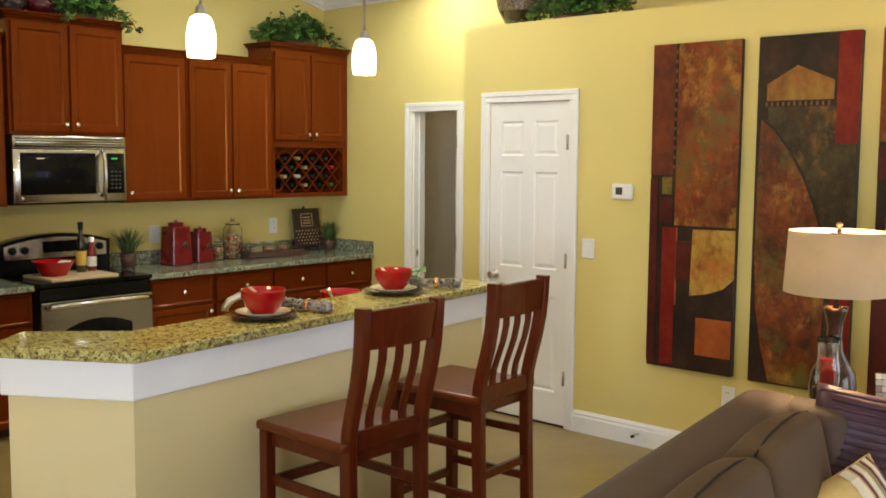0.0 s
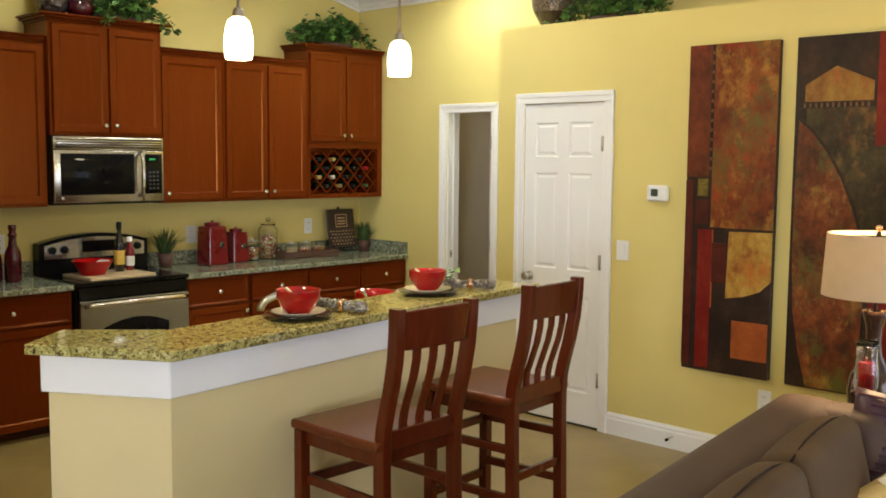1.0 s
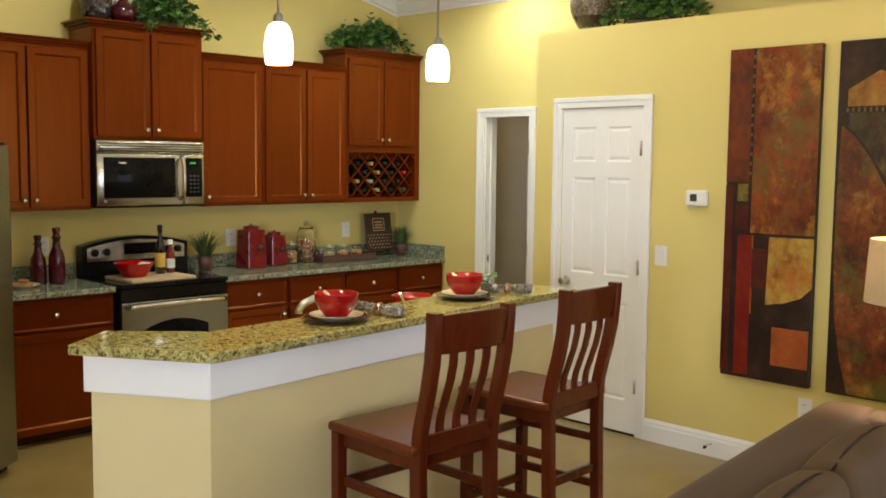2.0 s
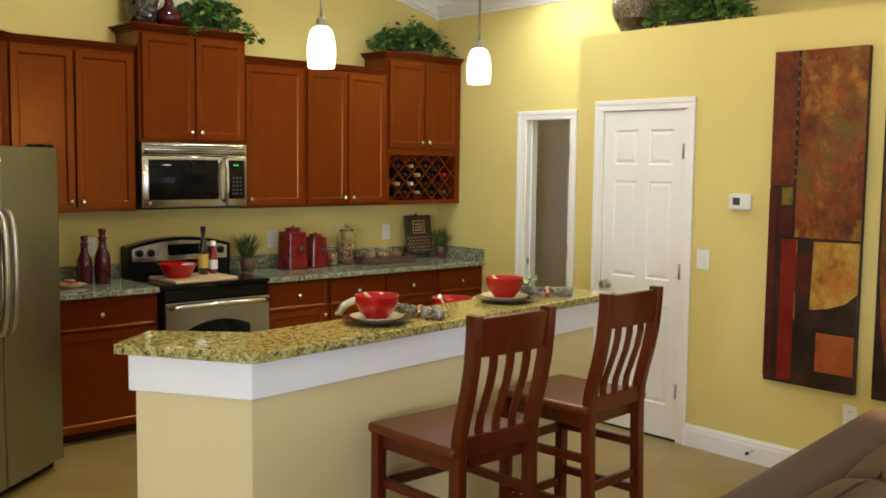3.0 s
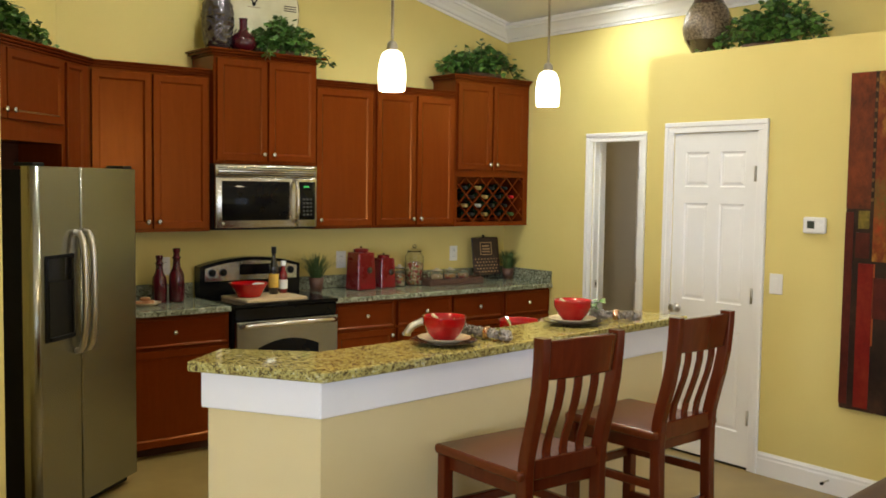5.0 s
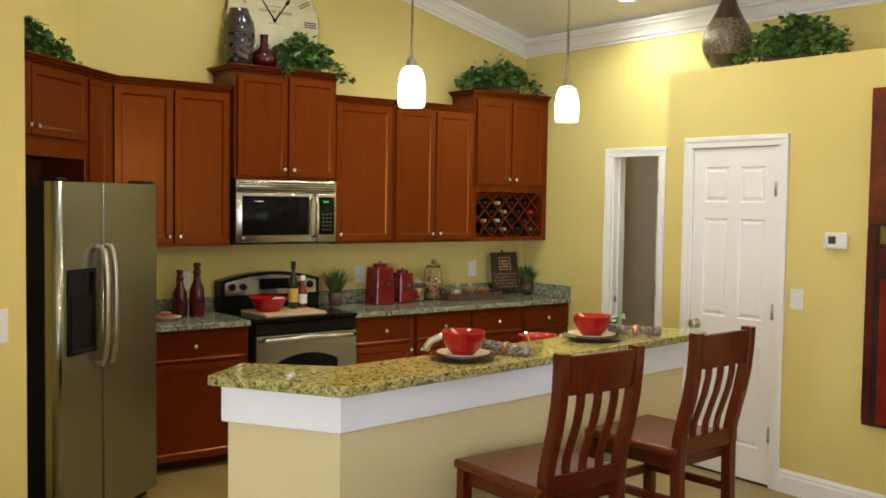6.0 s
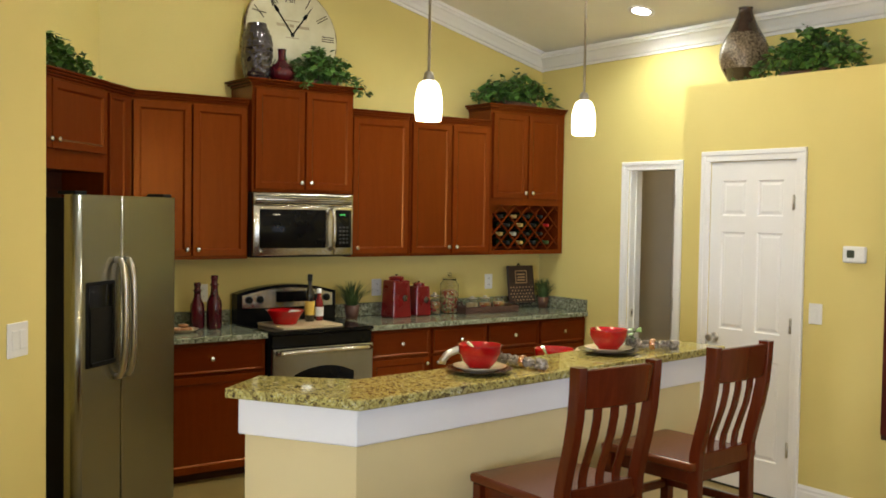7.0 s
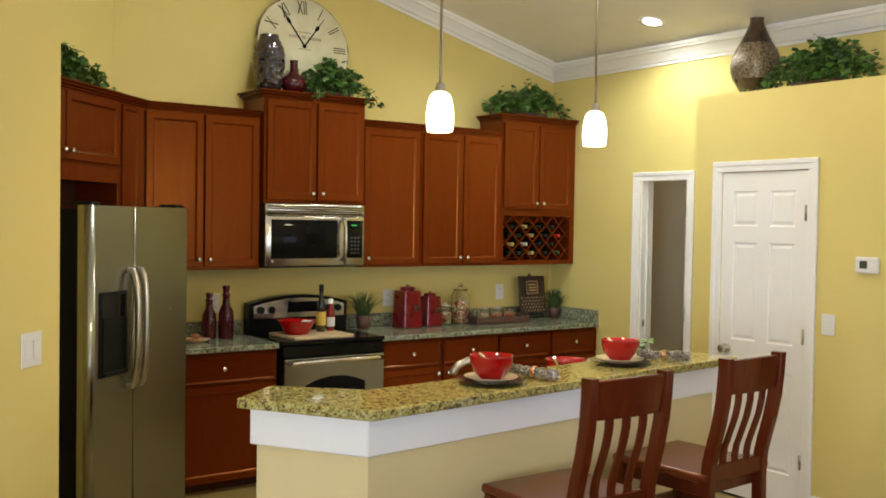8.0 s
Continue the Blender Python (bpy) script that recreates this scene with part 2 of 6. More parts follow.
# right wall, with the doorway to the dark hall
DY0, DY1, DH = -1.01, -1.470, 2.03
bm = B()
box(bm, 0, 0, 0, 0.12, DY0, 3.0)
box(bm, 0, DY1, 0, 0.12, -5.8, 3.0)
box(bm, 0, -7.8, 0, 0.12, -11.12, 3.0)
box(bm, 0, -5.8, 0, 0.12, -7.8, 0.5)
box(bm, 0, -5.8, 2.2, 0.12, -7.8, 3.0)
box(bm, 0, DY0, DH, 0.12, DY1, 3.0)
solid("wall_east", bm, WALL, "yellow painted wall with an open doorway", "wall")
bm = B()
prism(bm, [(0.95, -0.62), (1.07, -0.62), (1.07, -2.48), (0.95, -2.48)], 0, 2.5)
prism(bm, [(0.12, -0.62), (1.07, -0.62), (1.07, -0.5), (0.12, -0.5)], 0, 2.5)
prism(bm, [(0.12, -2.6), (1.07, -2.6), (1.07, -2.48), (0.12, -2.48)], 0, 2.5)
box(bm, 0.12, -2.6, 2.5, 1.07, -0.5, 2.56)
solid("wall_hall", bm, TAUPE, "taupe painted walls of the unlit hall", "wall")
# pantry wall with its door opening
OY0, OY1, OH = -2.195, -2.808, 2.016
bm = B()
pts = [(PY, 0), (OY0, 0), (OY0, OH), (OY1, OH), (OY1, 0), (-5.8, 0), (-5.8, LEDGE), (PY, LEDGE)]
va = [bm.verts.new((PX, y, z)) for y, z in pts]
vb = [bm.verts.new((PX + 0.1, y, z)) for y, z in pts]
fs = [bm.faces.new(va), bm.faces.new(vb[::-1])] + [bm.faces.new((va[i], vb[i], vb[(i + 1) % 8], va[(i + 1) % 8])) for i in range(8)]
bmesh.ops.recalc_face_normals(bm, faces=fs)
box(bm, PX + 0.1, PY, 0, -0.001, PY - 0.1, LEDGE)
solid("wall_pantry", bm, WALL, "yellow painted pantry wall ending in a plant ledge", "wall")
bm = B()
box(bm, PX, -7.8, 0, PX + 0.1, -11.0, LEDGE)
box(bm, PX, -5.8, 0, PX + 0.1, -7.8, 0.5)
box(bm, PX, -5.8, 2.2, PX + 0.1, -7.8, LEDGE)
for ya, yb in ((-5.68, -5.8), (-7.8, -7.92)):
    box(bm, PX + 0.1, ya, 0, -0.001, yb, LEDGE)
for za, zb in ((0.38, 0.5), (2.2, 2.32)):
    box(bm, PX + 0.1, -5.8, za, -0.001, -7.8, zb)
solid("wall_sitting_room", bm, WALL, "yellow painted ledge wall with a window in a deep reveal", "wall")
solid("plant_ledge", box(B(), PX + 0.001, PY - 0.001, LEDGE, -0.001, -11.0, LEDGE + 0.012), WALL, "yellow painted ledge on top of the pantry wall", "ledge")
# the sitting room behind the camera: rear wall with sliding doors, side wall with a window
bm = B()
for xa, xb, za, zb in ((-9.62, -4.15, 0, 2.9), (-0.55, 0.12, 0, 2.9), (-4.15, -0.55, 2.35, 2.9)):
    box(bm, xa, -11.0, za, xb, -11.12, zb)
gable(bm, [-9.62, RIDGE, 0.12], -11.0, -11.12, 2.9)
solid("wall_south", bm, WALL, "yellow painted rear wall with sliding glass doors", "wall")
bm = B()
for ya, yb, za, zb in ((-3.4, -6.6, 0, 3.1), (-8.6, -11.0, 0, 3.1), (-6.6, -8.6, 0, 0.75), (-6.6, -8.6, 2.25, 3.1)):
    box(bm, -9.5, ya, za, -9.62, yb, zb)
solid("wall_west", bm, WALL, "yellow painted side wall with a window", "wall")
bm = B()
for xa, xb in ((0.12, RIDGE), (RIDGE, -9.62)):
    vs = [bm.verts.new((x, y, ceil_z(x) + d)) for d in (0, 0.1) for x, y in ((xa, 0.12), (xb, 0.12), (xb, -11.12), (xa, -11.12))]
    fs = [bm.faces.new(vs[:4]), bm.faces.new(vs[4:][::-1])] + [bm.faces.new((vs[i], vs[(i + 1) % 4], vs[4 + (i + 1) % 4], vs[4 + i])) for i in range(4)]
    bmesh.ops.recalc_face_normals(bm, faces=fs)
ceiling = solid("ceiling", bm, CEIL, "cream painted vaulted ceiling", "ceiling")
CROWN = [(0, 0), (0.012, 0), (0.016, 0.018), (0.03, 0.024), (0.045, 0.05), (0.075, 0.085), (0.09, 0.092), (0.094, 0.108), (0.105, 0.112), (0.105, 0.135), (0, 0.135)]
solid("crown_moulding_east", sweep(B(), CROWN, (0, 0, 2.862), (0, -11.0, 2.862), (-1, 0, 0)), TRIM, "white crown moulding under the ceiling", "moulding")
solid("crown_moulding_north", sweep(B(), CROWN, (0, 0, 2.856), (-3.66, 0, 2.856 + 0.25 * 3.66), (0, -1, 0)), TRIM, "white crown moulding following the vaulted ceiling", "moulding")
BASE = [(0, 0), (0.015, 0), (0.015, 0.095), (0.011, 0.105), (0.011, 0.118), (0.006, 0.128), (0.004, 0.135), (0, 0.135)]
solid("baseboard_pantry", sweep(B(), BASE, (PX, OY1 - 0.066, 0), (PX, -11.0, 0), (-1, 0, 0)), TRIM, "white moulded baseboard", "baseboard")
solid("baseboard_switch", sweep(B(), BASE, (EX, EY, 0), (-5.46, -3.40, 0), (Q, -Q, 0)), TRIM, "white moulded baseboard", "baseboard")


def casing(name, x, y0, y1, h, w=0.066, t=0.016):
    """Door casing on a wall that faces -x, round the opening y0 > y1."""
    bm = B()
    for a, b in ((y0, y0 + w), (y1, y1 - w)):
        box(bm, x - t, a, 0, x, b, h, 0.003)
        box(bm, x - t - 0.006, a + (b - a) * 0.55, 0, x - 0.002, b, h + w * 0.5, 0.003)
    box(bm, x - t, y0 + w, h, x, y1 - w, h + w, 0.003)
    box(bm, x - t - 0.006, y0 + w, h + w * 0.55, x - 0.002, y1 - w, h + w, 0.003)
    return solid(name, bm, TRIM, "white moulded door casing", "trim")


casing("trim_hall_door", 0.0, DY0, DY1, DH - 0.02)
casing("trim_pantry_door", PX, OY0, OY1, OH)
bm = B()
box(bm, 0.001, DY0 - 0.0, 0, 0.119, DY0 - 0.018, DH)
box(bm, 0.001, DY1, 0, 0.119, DY1 + 0.018, DH)
box(bm, 0.001, DY0 - 0.018, DH - 0.018, 0.119, DY1 + 0.018, DH)
box(bm, 0.05, DY0 - 0.018, 0, 0.062, DY0 - 0.03, DH - 0.018)
solid("jamb_hall_door", bm, TRIM, "white door jamb", "trim")

# ---- breakfast bar ----
BAR = [(-4.168, -3.092), (-3.961, -2.918), (-3.695, -3.172), (-1.835, -2.962), (-1.745, -3.275), (-3.896, -3.525)]


def inset(pts, d):
    """The outline pts moved inwards by d on each side in turn (d may be a list)."""
    n, out = len(pts), []
    area = sum(pts[i][0] * pts[(i + 1) % n][1] - pts[(i + 1) % n][0] * pts[i][1] for i in range(n))
    sg = 1 if area > 0 else -1
    ds = d if isinstance(d, list) else [d] * n
    lines = []
    for i in range(n):
        p, q = Vector(pts[i]), Vector(pts[(i + 1) % n])
        u = (q - p).normalized()
        lines.append((p + Vector((-u.y, u.x)) * sg * ds[i], u))
    for i in range(n):
        (p, u), (q, w) = lines[i - 1], lines[i]
        s = ((q.x - p.x) * w.y - (q.y - p.y) * w.x) / (u.x * w.y - u.y * w.x)
        r = p + u * s
        out.append((r.x, r.y))
    return out


bar = thing("breakfast_bar", pose(0, 0, 0), "beige breakfast bar wall with white fascia and granite top", "bar counter", kind="structure")
part("bar_wall", prism(B(), inset(BAR, [0.045, 0.06, 0.06, 0.075, 0.075, 0.075]), 0, 0.95), BAR_WALL, bar, "beige painted half wall")
part("fascia", prism(B(), inset(BAR, [0.028, 0.05, 0.05, 0.05, 0.055, 0.05]), 0.905, 1.0345, 0.004), TRIM, bar, "white painted fascia board")
part("granite_top", prism(B(), BAR, 1.035, 1.07, 0.006, 2), GRANITE_BAR, bar, "polished gold and brown granite bar top")

# ---- kitchen cabinets ----
CT = 0.898           # worktop height
CTF = -0.60          # worktop front


def panel_door(w, h, t=0.02, rail=0.055):
    """A door leaf with a sunk centre panel; lower left corner at the origin, front towards -y."""
    bm = B()
    box(bm, 0, -t, 0, w, 0, h)
    bm.faces.ensure_lookup_table()
    f = min(bm.faces, key=lambda q: q.calc_center_median().y)
    bmesh.ops.inset_region(bm, faces=[f], thickness=0.003, depth=0.003)
    bmesh.ops.inset_region(bm, faces=[f], thickness=rail, depth=0)
    bmesh.ops.inset_region(bm, faces=[f], thickness=0.006, depth=-0.003)
    bmesh.ops.inset_region(bm, faces=[f], thickness=0.010, depth=-0.006)
    return bm


def knob_mesh():
    return lathe(B(), [(0, 0), (0.007, 0), (0.006, 0.010), (0.012, 0.016), (0.0155, 0.022), (0.014, 0.028), (0.006, 0.031), (0, 0.032)], 14,
                 m=Matrix.Rotation(radians(90), 4, "X"))


def add_leaf(cab, name, x, z, w, h, yf, knob=None, rail=0.055, mat=None):
    d = part(name, panel_door(w, h, 0.02, rail), mat or CHERRY, cab)
    d.location = (x, yf, z)
    if knob:
        k = part("knob", knob_mesh(), CHROME, d, "round chrome knob")
        k.location = (knob[0], -0.022, knob[1])
    return d


def cornice(bm, w, depth, z, out=0.03, h=0.05, left=True, right=True):
    """A stepped cornice round the front and the sides of a cabinet top."""
    for k, (o, a, b) in enumerate(((0.010, 0, 0.35), (0.55 * out + 0.004, 0.35, 0.7), (out, 0.7, 1.0))):
        box(bm, -o if left else 0.001, -depth - o, z + a * h, w + o if right else w - 0.001, -0.002, z + b * h, 0.004)
    return bm


def wall_cabinet(m, w, h, depth, doors, label, top_cornice=True, lower=0.0, sides=(False, False), out=0.03):
    """A wall cabinet; doors: (width fraction list, knob side list)."""
    cab = thing("wall_cabinet", m, label, "cabinet", "kitchen wall cabinets")
    bm = B()
    box(bm, 0.001, -depth, 0, w - 0.001, -0.002, h, 0.002)
    part("body", bm, CHERRY, cab)
    n = len(doors)
    gap = 0.012
    dw = (w - 2 * 0.018 - (n - 1) * gap) / n
    for i, side in enumerate(doors):
        kx = dw - 0.03 if side == "r" else 0.03
        add_leaf(cab, "door", 0.018 + i * (dw + gap), 0.02 + lower, dw, h - 0.035 - lower, -depth, (kx, 0.045))
    if top_cornice:
        part("cornice", cornice(B(), w, depth, h, out, 0.045, *sides), CHERRY_H, cab)
    return cab


UB, UD = 1.350, 0.283
XS = [-3.570, -2.792, -2.032, -1.528, -0.776, -0.004]
wall_cabinet(pose(XS[0], 0, UB), XS[1] - XS[0], 0.99, UD, "rl", "cherry wall cabinet with two doors beside the microwave")
wall_cabinet(pose(XS[1], 0, 1.787), XS[2] - XS[1], 0.688, 0.33, "rl", "taller cherry cabinet with two doors above the microwave", True, 0, (True, True), 0.05)
wall_cabinet(pose(XS[2], 0, UB), XS[3] - XS[2], 0.99, UD, "l", "cherry wall cabinet with a single door")
wall_cabinet(pose(XS[3], 0, UB), XS[4] - XS[3], 0.99, UD, "rl", "cherry wall cabinet with two tall doors")
# wine cabinet: doors above, a lattice rack below
WW, WH = XS[5] - XS[4], 1.12
wine = thing("wine_cabinet", pose(XS[4], 0, UB), "cherry wall cabinet with a lattice wine rack below two doors", "cabinet", "kitchen wall cabinets")
RZ0, RZ1 = 0.035, 0.385
bm = B()
box(bm, 0.001, -UD, RZ1, WW - 0.001, -0.002, WH)
box(bm, 0.001, -UD, 0, WW - 0.001, -0.002, RZ0)
box(bm, 0.001, -UD, RZ0, 0.03, -0.002, RZ1)
box(bm, WW - 0.05, -UD, RZ0, WW - 0.001, -0.002, RZ1)
box(bm, 0.03, -0.03, RZ0, WW - 0.05, -0.002, RZ1)
part("body", bm, CHERRY, wine)
dw = (WW - 0.036 - 0.03 - 0.012) / 2
add_leaf(wine, "door", 0.018, 0.44, dw, WH - 0.46, -UD, (dw - 0.03, 0.045))
add_leaf(wine, "door", 0.030 + dw, 0.44, dw, WH - 0.46, -UD, (0.03, 0.045))
part("cornice", cornice(B(), WW, UD, WH, 0.045, 0.05, True, False), CHERRY_H, wine)
# lattice of crossed slats
LX0, LX1 = 0.03, WW - 0.05
LW, LH = LX1 - LX0, RZ1 - RZ0
PITCH = LW / 5.0


def slat_between(x0, z0, x1, z1, y):
    bm = B()
    d = Vector((x1 - x0, 0, z1 - z0))
    L = d.length
    box(bm, 0, y - 0.004, -0.006, L, y + 0.004, 0.006)
    bmesh.ops.transform(bm, matrix=Matrix.Translation((x0, 0, z0)) @ Matrix.Rotation(-math.atan2(d.z, d.x), 4, "Y"), verts=bm.verts)
    return bm


def clip_line(c, sgn):
    """Ends of the line z = RZ0 + sgn * (x - c) inside the rack."""
    pts = []
    for x in (LX0, LX1):
        z = RZ0 + sgn * (x - c)
        if RZ0 - 1e-6 <= z <= RZ1 + 1e-6:
            pts.append((x, z))
    for z in (RZ0, RZ1):
        x = c + sgn * (z - RZ0)
        if LX0 + 1e-6 < x < LX1 - 1e-6:
            pts.append((x, z))
    return pts[:2] if len(pts) >= 2 else None


for k in range(-3, 9):
    for sgn in (1, -1):
        c = LX0 + (k + 0.25) * PITCH
        e = clip_line(c, sgn)
        if e and (Vector(e[0]) - Vector(e[1])).length > 0.03:
            (xa, za), (xb, zb) = sorted(e)
            part("lattice_slat", slat_between(xa, za, xb, zb, -UD + 0.012 + (0.008 if sgn > 0 else 0)), CHERRY_H, wine)

# over-refrigerator cabinet and filler on the diagonal wall
DIAG0 = Vector((-3.664, 0.0, 0))
DU = Vector((Q, Q, 0))


def on_diag(s, out=0.0, z=0.0):
    """A pose on the diagonal wall, s metres from its right end, front towards the room."""
    p = DIAG0 - DU * s + Vector((Q, -Q, 0)) * out
    return pose(p.x, p.y, z, 0, 0, 45)


over = wall_cabinet(on_diag(1.64, 0.002, 1.865), 1.16, 0.475, 0.293, "rl", "cherry cabinet with two doors above the refrigerator", True, 0.085)
# added sheet: its dark colour stands in for shade on the alcove wall
part("rear_panel", box(B(), 0.002, -0.03, -0.36, 1.158, -0.003, -0.0005), SHADOW_WOOD, over, "added dark panel standing in for the shade behind the refrigerator")
filler = thing("filler_cabinet", on_diag(0.475, 0.002, UB), "narrow cherry filler cabinet in the corner", "cabinet", "kitchen wall cabinets")
part("body", box(B(), 0, -0.285, 0, 0.321, -0.003, 0.99, 0.002), CHERRY, filler)
fp = part("panel", panel_door(0.2, 0.96, 0.014, 0.03), CHERRY, filler)
fp.location = (0.04, -0.285, 0.015)
part("cornice", cornice(B(), 0.345, 0.285, 0.99, 0.03, 0.045, False, False), CHERRY_H, filler)


def base_cabinet(x0, x1, fronts, label, depth=0.56):
    """A base cabinet on the back wall; fronts: knob side of each door below its drawer."""
    w = x1 - x0
    cab = thing("base_cabinet", pose(x0, 0, 0), label, "cabinet", "kitchen base cabinets")
    part("body", box(B(), 0.001, -depth, 0.06, w - 0.001, -0.004, CT - 0.036, 0.002), CHERRY, cab)
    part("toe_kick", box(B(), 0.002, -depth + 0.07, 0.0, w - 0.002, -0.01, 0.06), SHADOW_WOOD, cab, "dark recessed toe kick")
    n = len(fronts)
    dw = (w - 0.03 - (n - 1) * 0.02) / n
    for i, side in enumerate(fronts):
        x = 0.015 + i * (dw + 0.02)
        dr = add_leaf(cab, "drawer", x, 0.672, dw, 0.178, -depth, (dw / 2, 0.088), 0.006, CHERRY_H)
        add_leaf(cab, "door", x, 0.070, dw, 0.585, -depth, (dw - 0.03 if side == "r" else 0.03, 0.540))
    return cab


RX0, RX1 = -2.792, -2.032
base_cabinet(-3.53, RX0, "l", "cherry base cabinet with drawer and door beside the refrigerator")
base_cabinet(RX1, -1.52, "r", "cherry base cabinet with one drawer and door beside the range")
base_cabinet(-1.52, -0.50, "lr", "cherry base cabinet with two drawers and doors")
base_cabinet(-0.50, -0.002, "l", "cherry base cabinet with one drawer in the corner")


def worktop(x0, x1, label, end=False):
    wt = thing("worktop", pose(0, 0, 0), label, "worktop", kind="structure")
    part("slab", box(B(), x0, CTF, CT - 0.035, x1, -0.002, CT, 0.006, 2), GRANITE_BACK, wt)
    part("backsplash", box(B(), x0, -0.022, CT + 0.0005, x1, -0.002, CT + 0.096, 0.003), GRANITE_BACK, wt)
    if end:
        part("backsplash", box(B(), x1 - 0.02, CTF + 0.01, CT + 0.0005, x1, -0.0225, CT + 0.096, 0.003), GRANITE_BACK, wt)
    return wt


worktop(-3.62, RX0 - 0.002, "green speckled granite worktop with backsplash beside the refrigerator")
worktop(RX1 + 0.002, -0.001, "green speckled granite worktop with backsplash", True)

# ---- range ----
rng = thing("range", pose(RX0, 0, 0), "stainless steel electric range with black glass cooktop", "range")
RW = RX1 - RX0
part("body", box(B(), 0.004, -0.60, 0.03, RW - 0.004, -0.03, 0.880, 0.004), BLACK, rng, "black enamelled body")
part("cooktop", box(B(), 0.002, -0.635, 0.881, RW - 0.002, -0.03, 0.906, 0.006, 2), BLACK_GLASS, rng, "glossy black glass cooktop")
for bx, by, br in ((0.20, -0.45, 0.105), (0.56, -0.45, 0.085), (0.20, -0.20, 0.085), (0.56, -0.20, 0.105)):
    bmr = lathe(B(), [(br, 0), (br, 0.0006), (br - 0.003, 0.0008), (br - 0.003, 0)], 32, (bx, by, 0.9062))
    part("burner_ring", bmr, BLACK_MATT, rng)
# rear control panel with an arched top
bm = B()
N = 16
front, back = [], []
for i in range(N + 1):
    u = i / N
    zt = 1.105 + 0.055 * (1 - (2 * u - 1) ** 2)
    front.append((0.004 + u * (RW - 0.008), zt))
pts = [(0.004, 0.9065)] + front + [(RW - 0.004, 0.9065)]
va = [bm.verts.new((x, -0.115, z)) for x, z in pts]
vb = [bm.verts.new((x, -0.03, z)) for x, z in pts]
n = len(pts)
fs = [bm.faces.new(va), bm.faces.new(vb[::-1])] + [bm.faces.new((va[i], vb[i], vb[(i + 1) % n], va[(i + 1) % n])) for i in range(n)]
bmesh.ops.recalc_face_normals(bm, faces=fs)
part("backguard", bm, BLACK, rng, "black arched backguard")
bm = B()
pts = [(0.035, 1.005)] + [(0.035 + i / N * (RW - 0.07), 1.09 + 0.048 * (1 - (2 * i / N - 1) ** 2)) for i in range(N + 1)] + [(RW - 0.035, 1.005)]
va = [bm.verts.new((x, -0.127, z)) for x, z in pts]
vb = [bm.verts.new((x, -0.1155, z)) for x, z in pts]
n = len(pts)
fs = [bm.faces.new(va), bm.faces.new(vb[::-1])] + [bm.faces.new((va[i], vb[i], vb[(i + 1) % n], va[(i + 1) % n])) for i in range(n)]
bmesh.ops.recalc_face_normals(bm, faces=fs)
panel = part("control_panel", bm, STEEL_SIDE, rng, "stainless steel control panel")
part("display", box(B(), 0.285, -0.131, 1.040, 0.53, -0.1275, 1.112, 0.002), BLACK_GLASS, panel, "black glass display")
for kx in (0.085, 0.165, RW - 0.165, RW - 0.085):
    k = part("dial", lathe(B(), [(0, 0), (0.026, 0), (0.024, 0.012), (0.02, 0.018), (0, 0.018)], 20, m=Matrix.Rotation(radians(90), 4, "X")), BLACK_MATT, panel, "round black dial")
    k.location = (kx, -0.1275, 1.062)
door = part("oven_door", box(B(), 0.012, -0.642, 0.20, RW - 0.012, -0.602, 0.795, 0.006, 2), STEEL, rng, "stainless steel oven door")
bm = B()
pts = [(0.16, 0.32), (RW - 0.16, 0.32)] + [(RW - 0.16 - (RW - 0.32) * i / N, 0.62 + 0.05 * (1 - (2 * i / N - 1) ** 2)) for i in range(N + 1)]
va = [bm.verts.new((x, -0.6455, z)) for x, z in pts]
vb = [bm.verts.new((x, -0.6425, z)) for x, z in pts]
n = len(pts)
fs = [bm.faces.new(va), bm.faces.new(vb[::-1])] + [bm.faces.new((va[i], vb[i], vb[(i + 1) % n], va[(i + 1) % n])) for i in range(n)]
bmesh.ops.recalc_face_normals(bm, faces=fs)
part("oven_window", bm, BLACK_GLASS, door, "black oven window")
part("handle", tube(B(), [(0.05, -0.645, 0.765), (0.052, -0.675, 0.77), (0.10, -0.695, 0.775), (RW / 2, -0.705, 0.778), (RW - 0.10, -0.695, 0.775), (RW - 0.052, -0.675, 0.77), (RW - 0.05, -0.645, 0.765)], 0.0165, 12), CHROME, door, "bowed chrome handle")
part("vent_trim", box(B(), 0.012, -0.625, 0.800, RW - 0.012, -0.6005, 0.878, 0.004), BLACK_GLASS, rng)
part("drawer", box(B(), 0.012, -0.638, 0.05, RW - 0.012, -0.602, 0.192, 0.006), STEEL_SIDE, rng, "stainless steel storage drawer")

# ---- microwave ----
mw = thing("microwave", pose(RX0 + 0.002, 0, 1.358), "stainless steel over-range microwave with black window", "microwave")
MW, MH = 0.756, 0.427


def bowed(bm, depth=0.026):
    """Bends the front of the microwave outwards in plan."""
    for k in range(1, 16):
        g = list(bm.verts) + list(bm.edges) + list(bm.faces)
        bmesh.ops.bisect_plane(bm, geom=g, plane_co=(MW * k / 16, 0, 0), plane_no=(1, 0, 0))
    for v in bm.verts:
        if v.co.y < -0.3255:
            v.co.y -= depth * (1 - (2 * v.co.x / MW - 1) ** 2)
    for f in bm.faces:
        f.smooth = f.normal.y < -0.9
    return bm


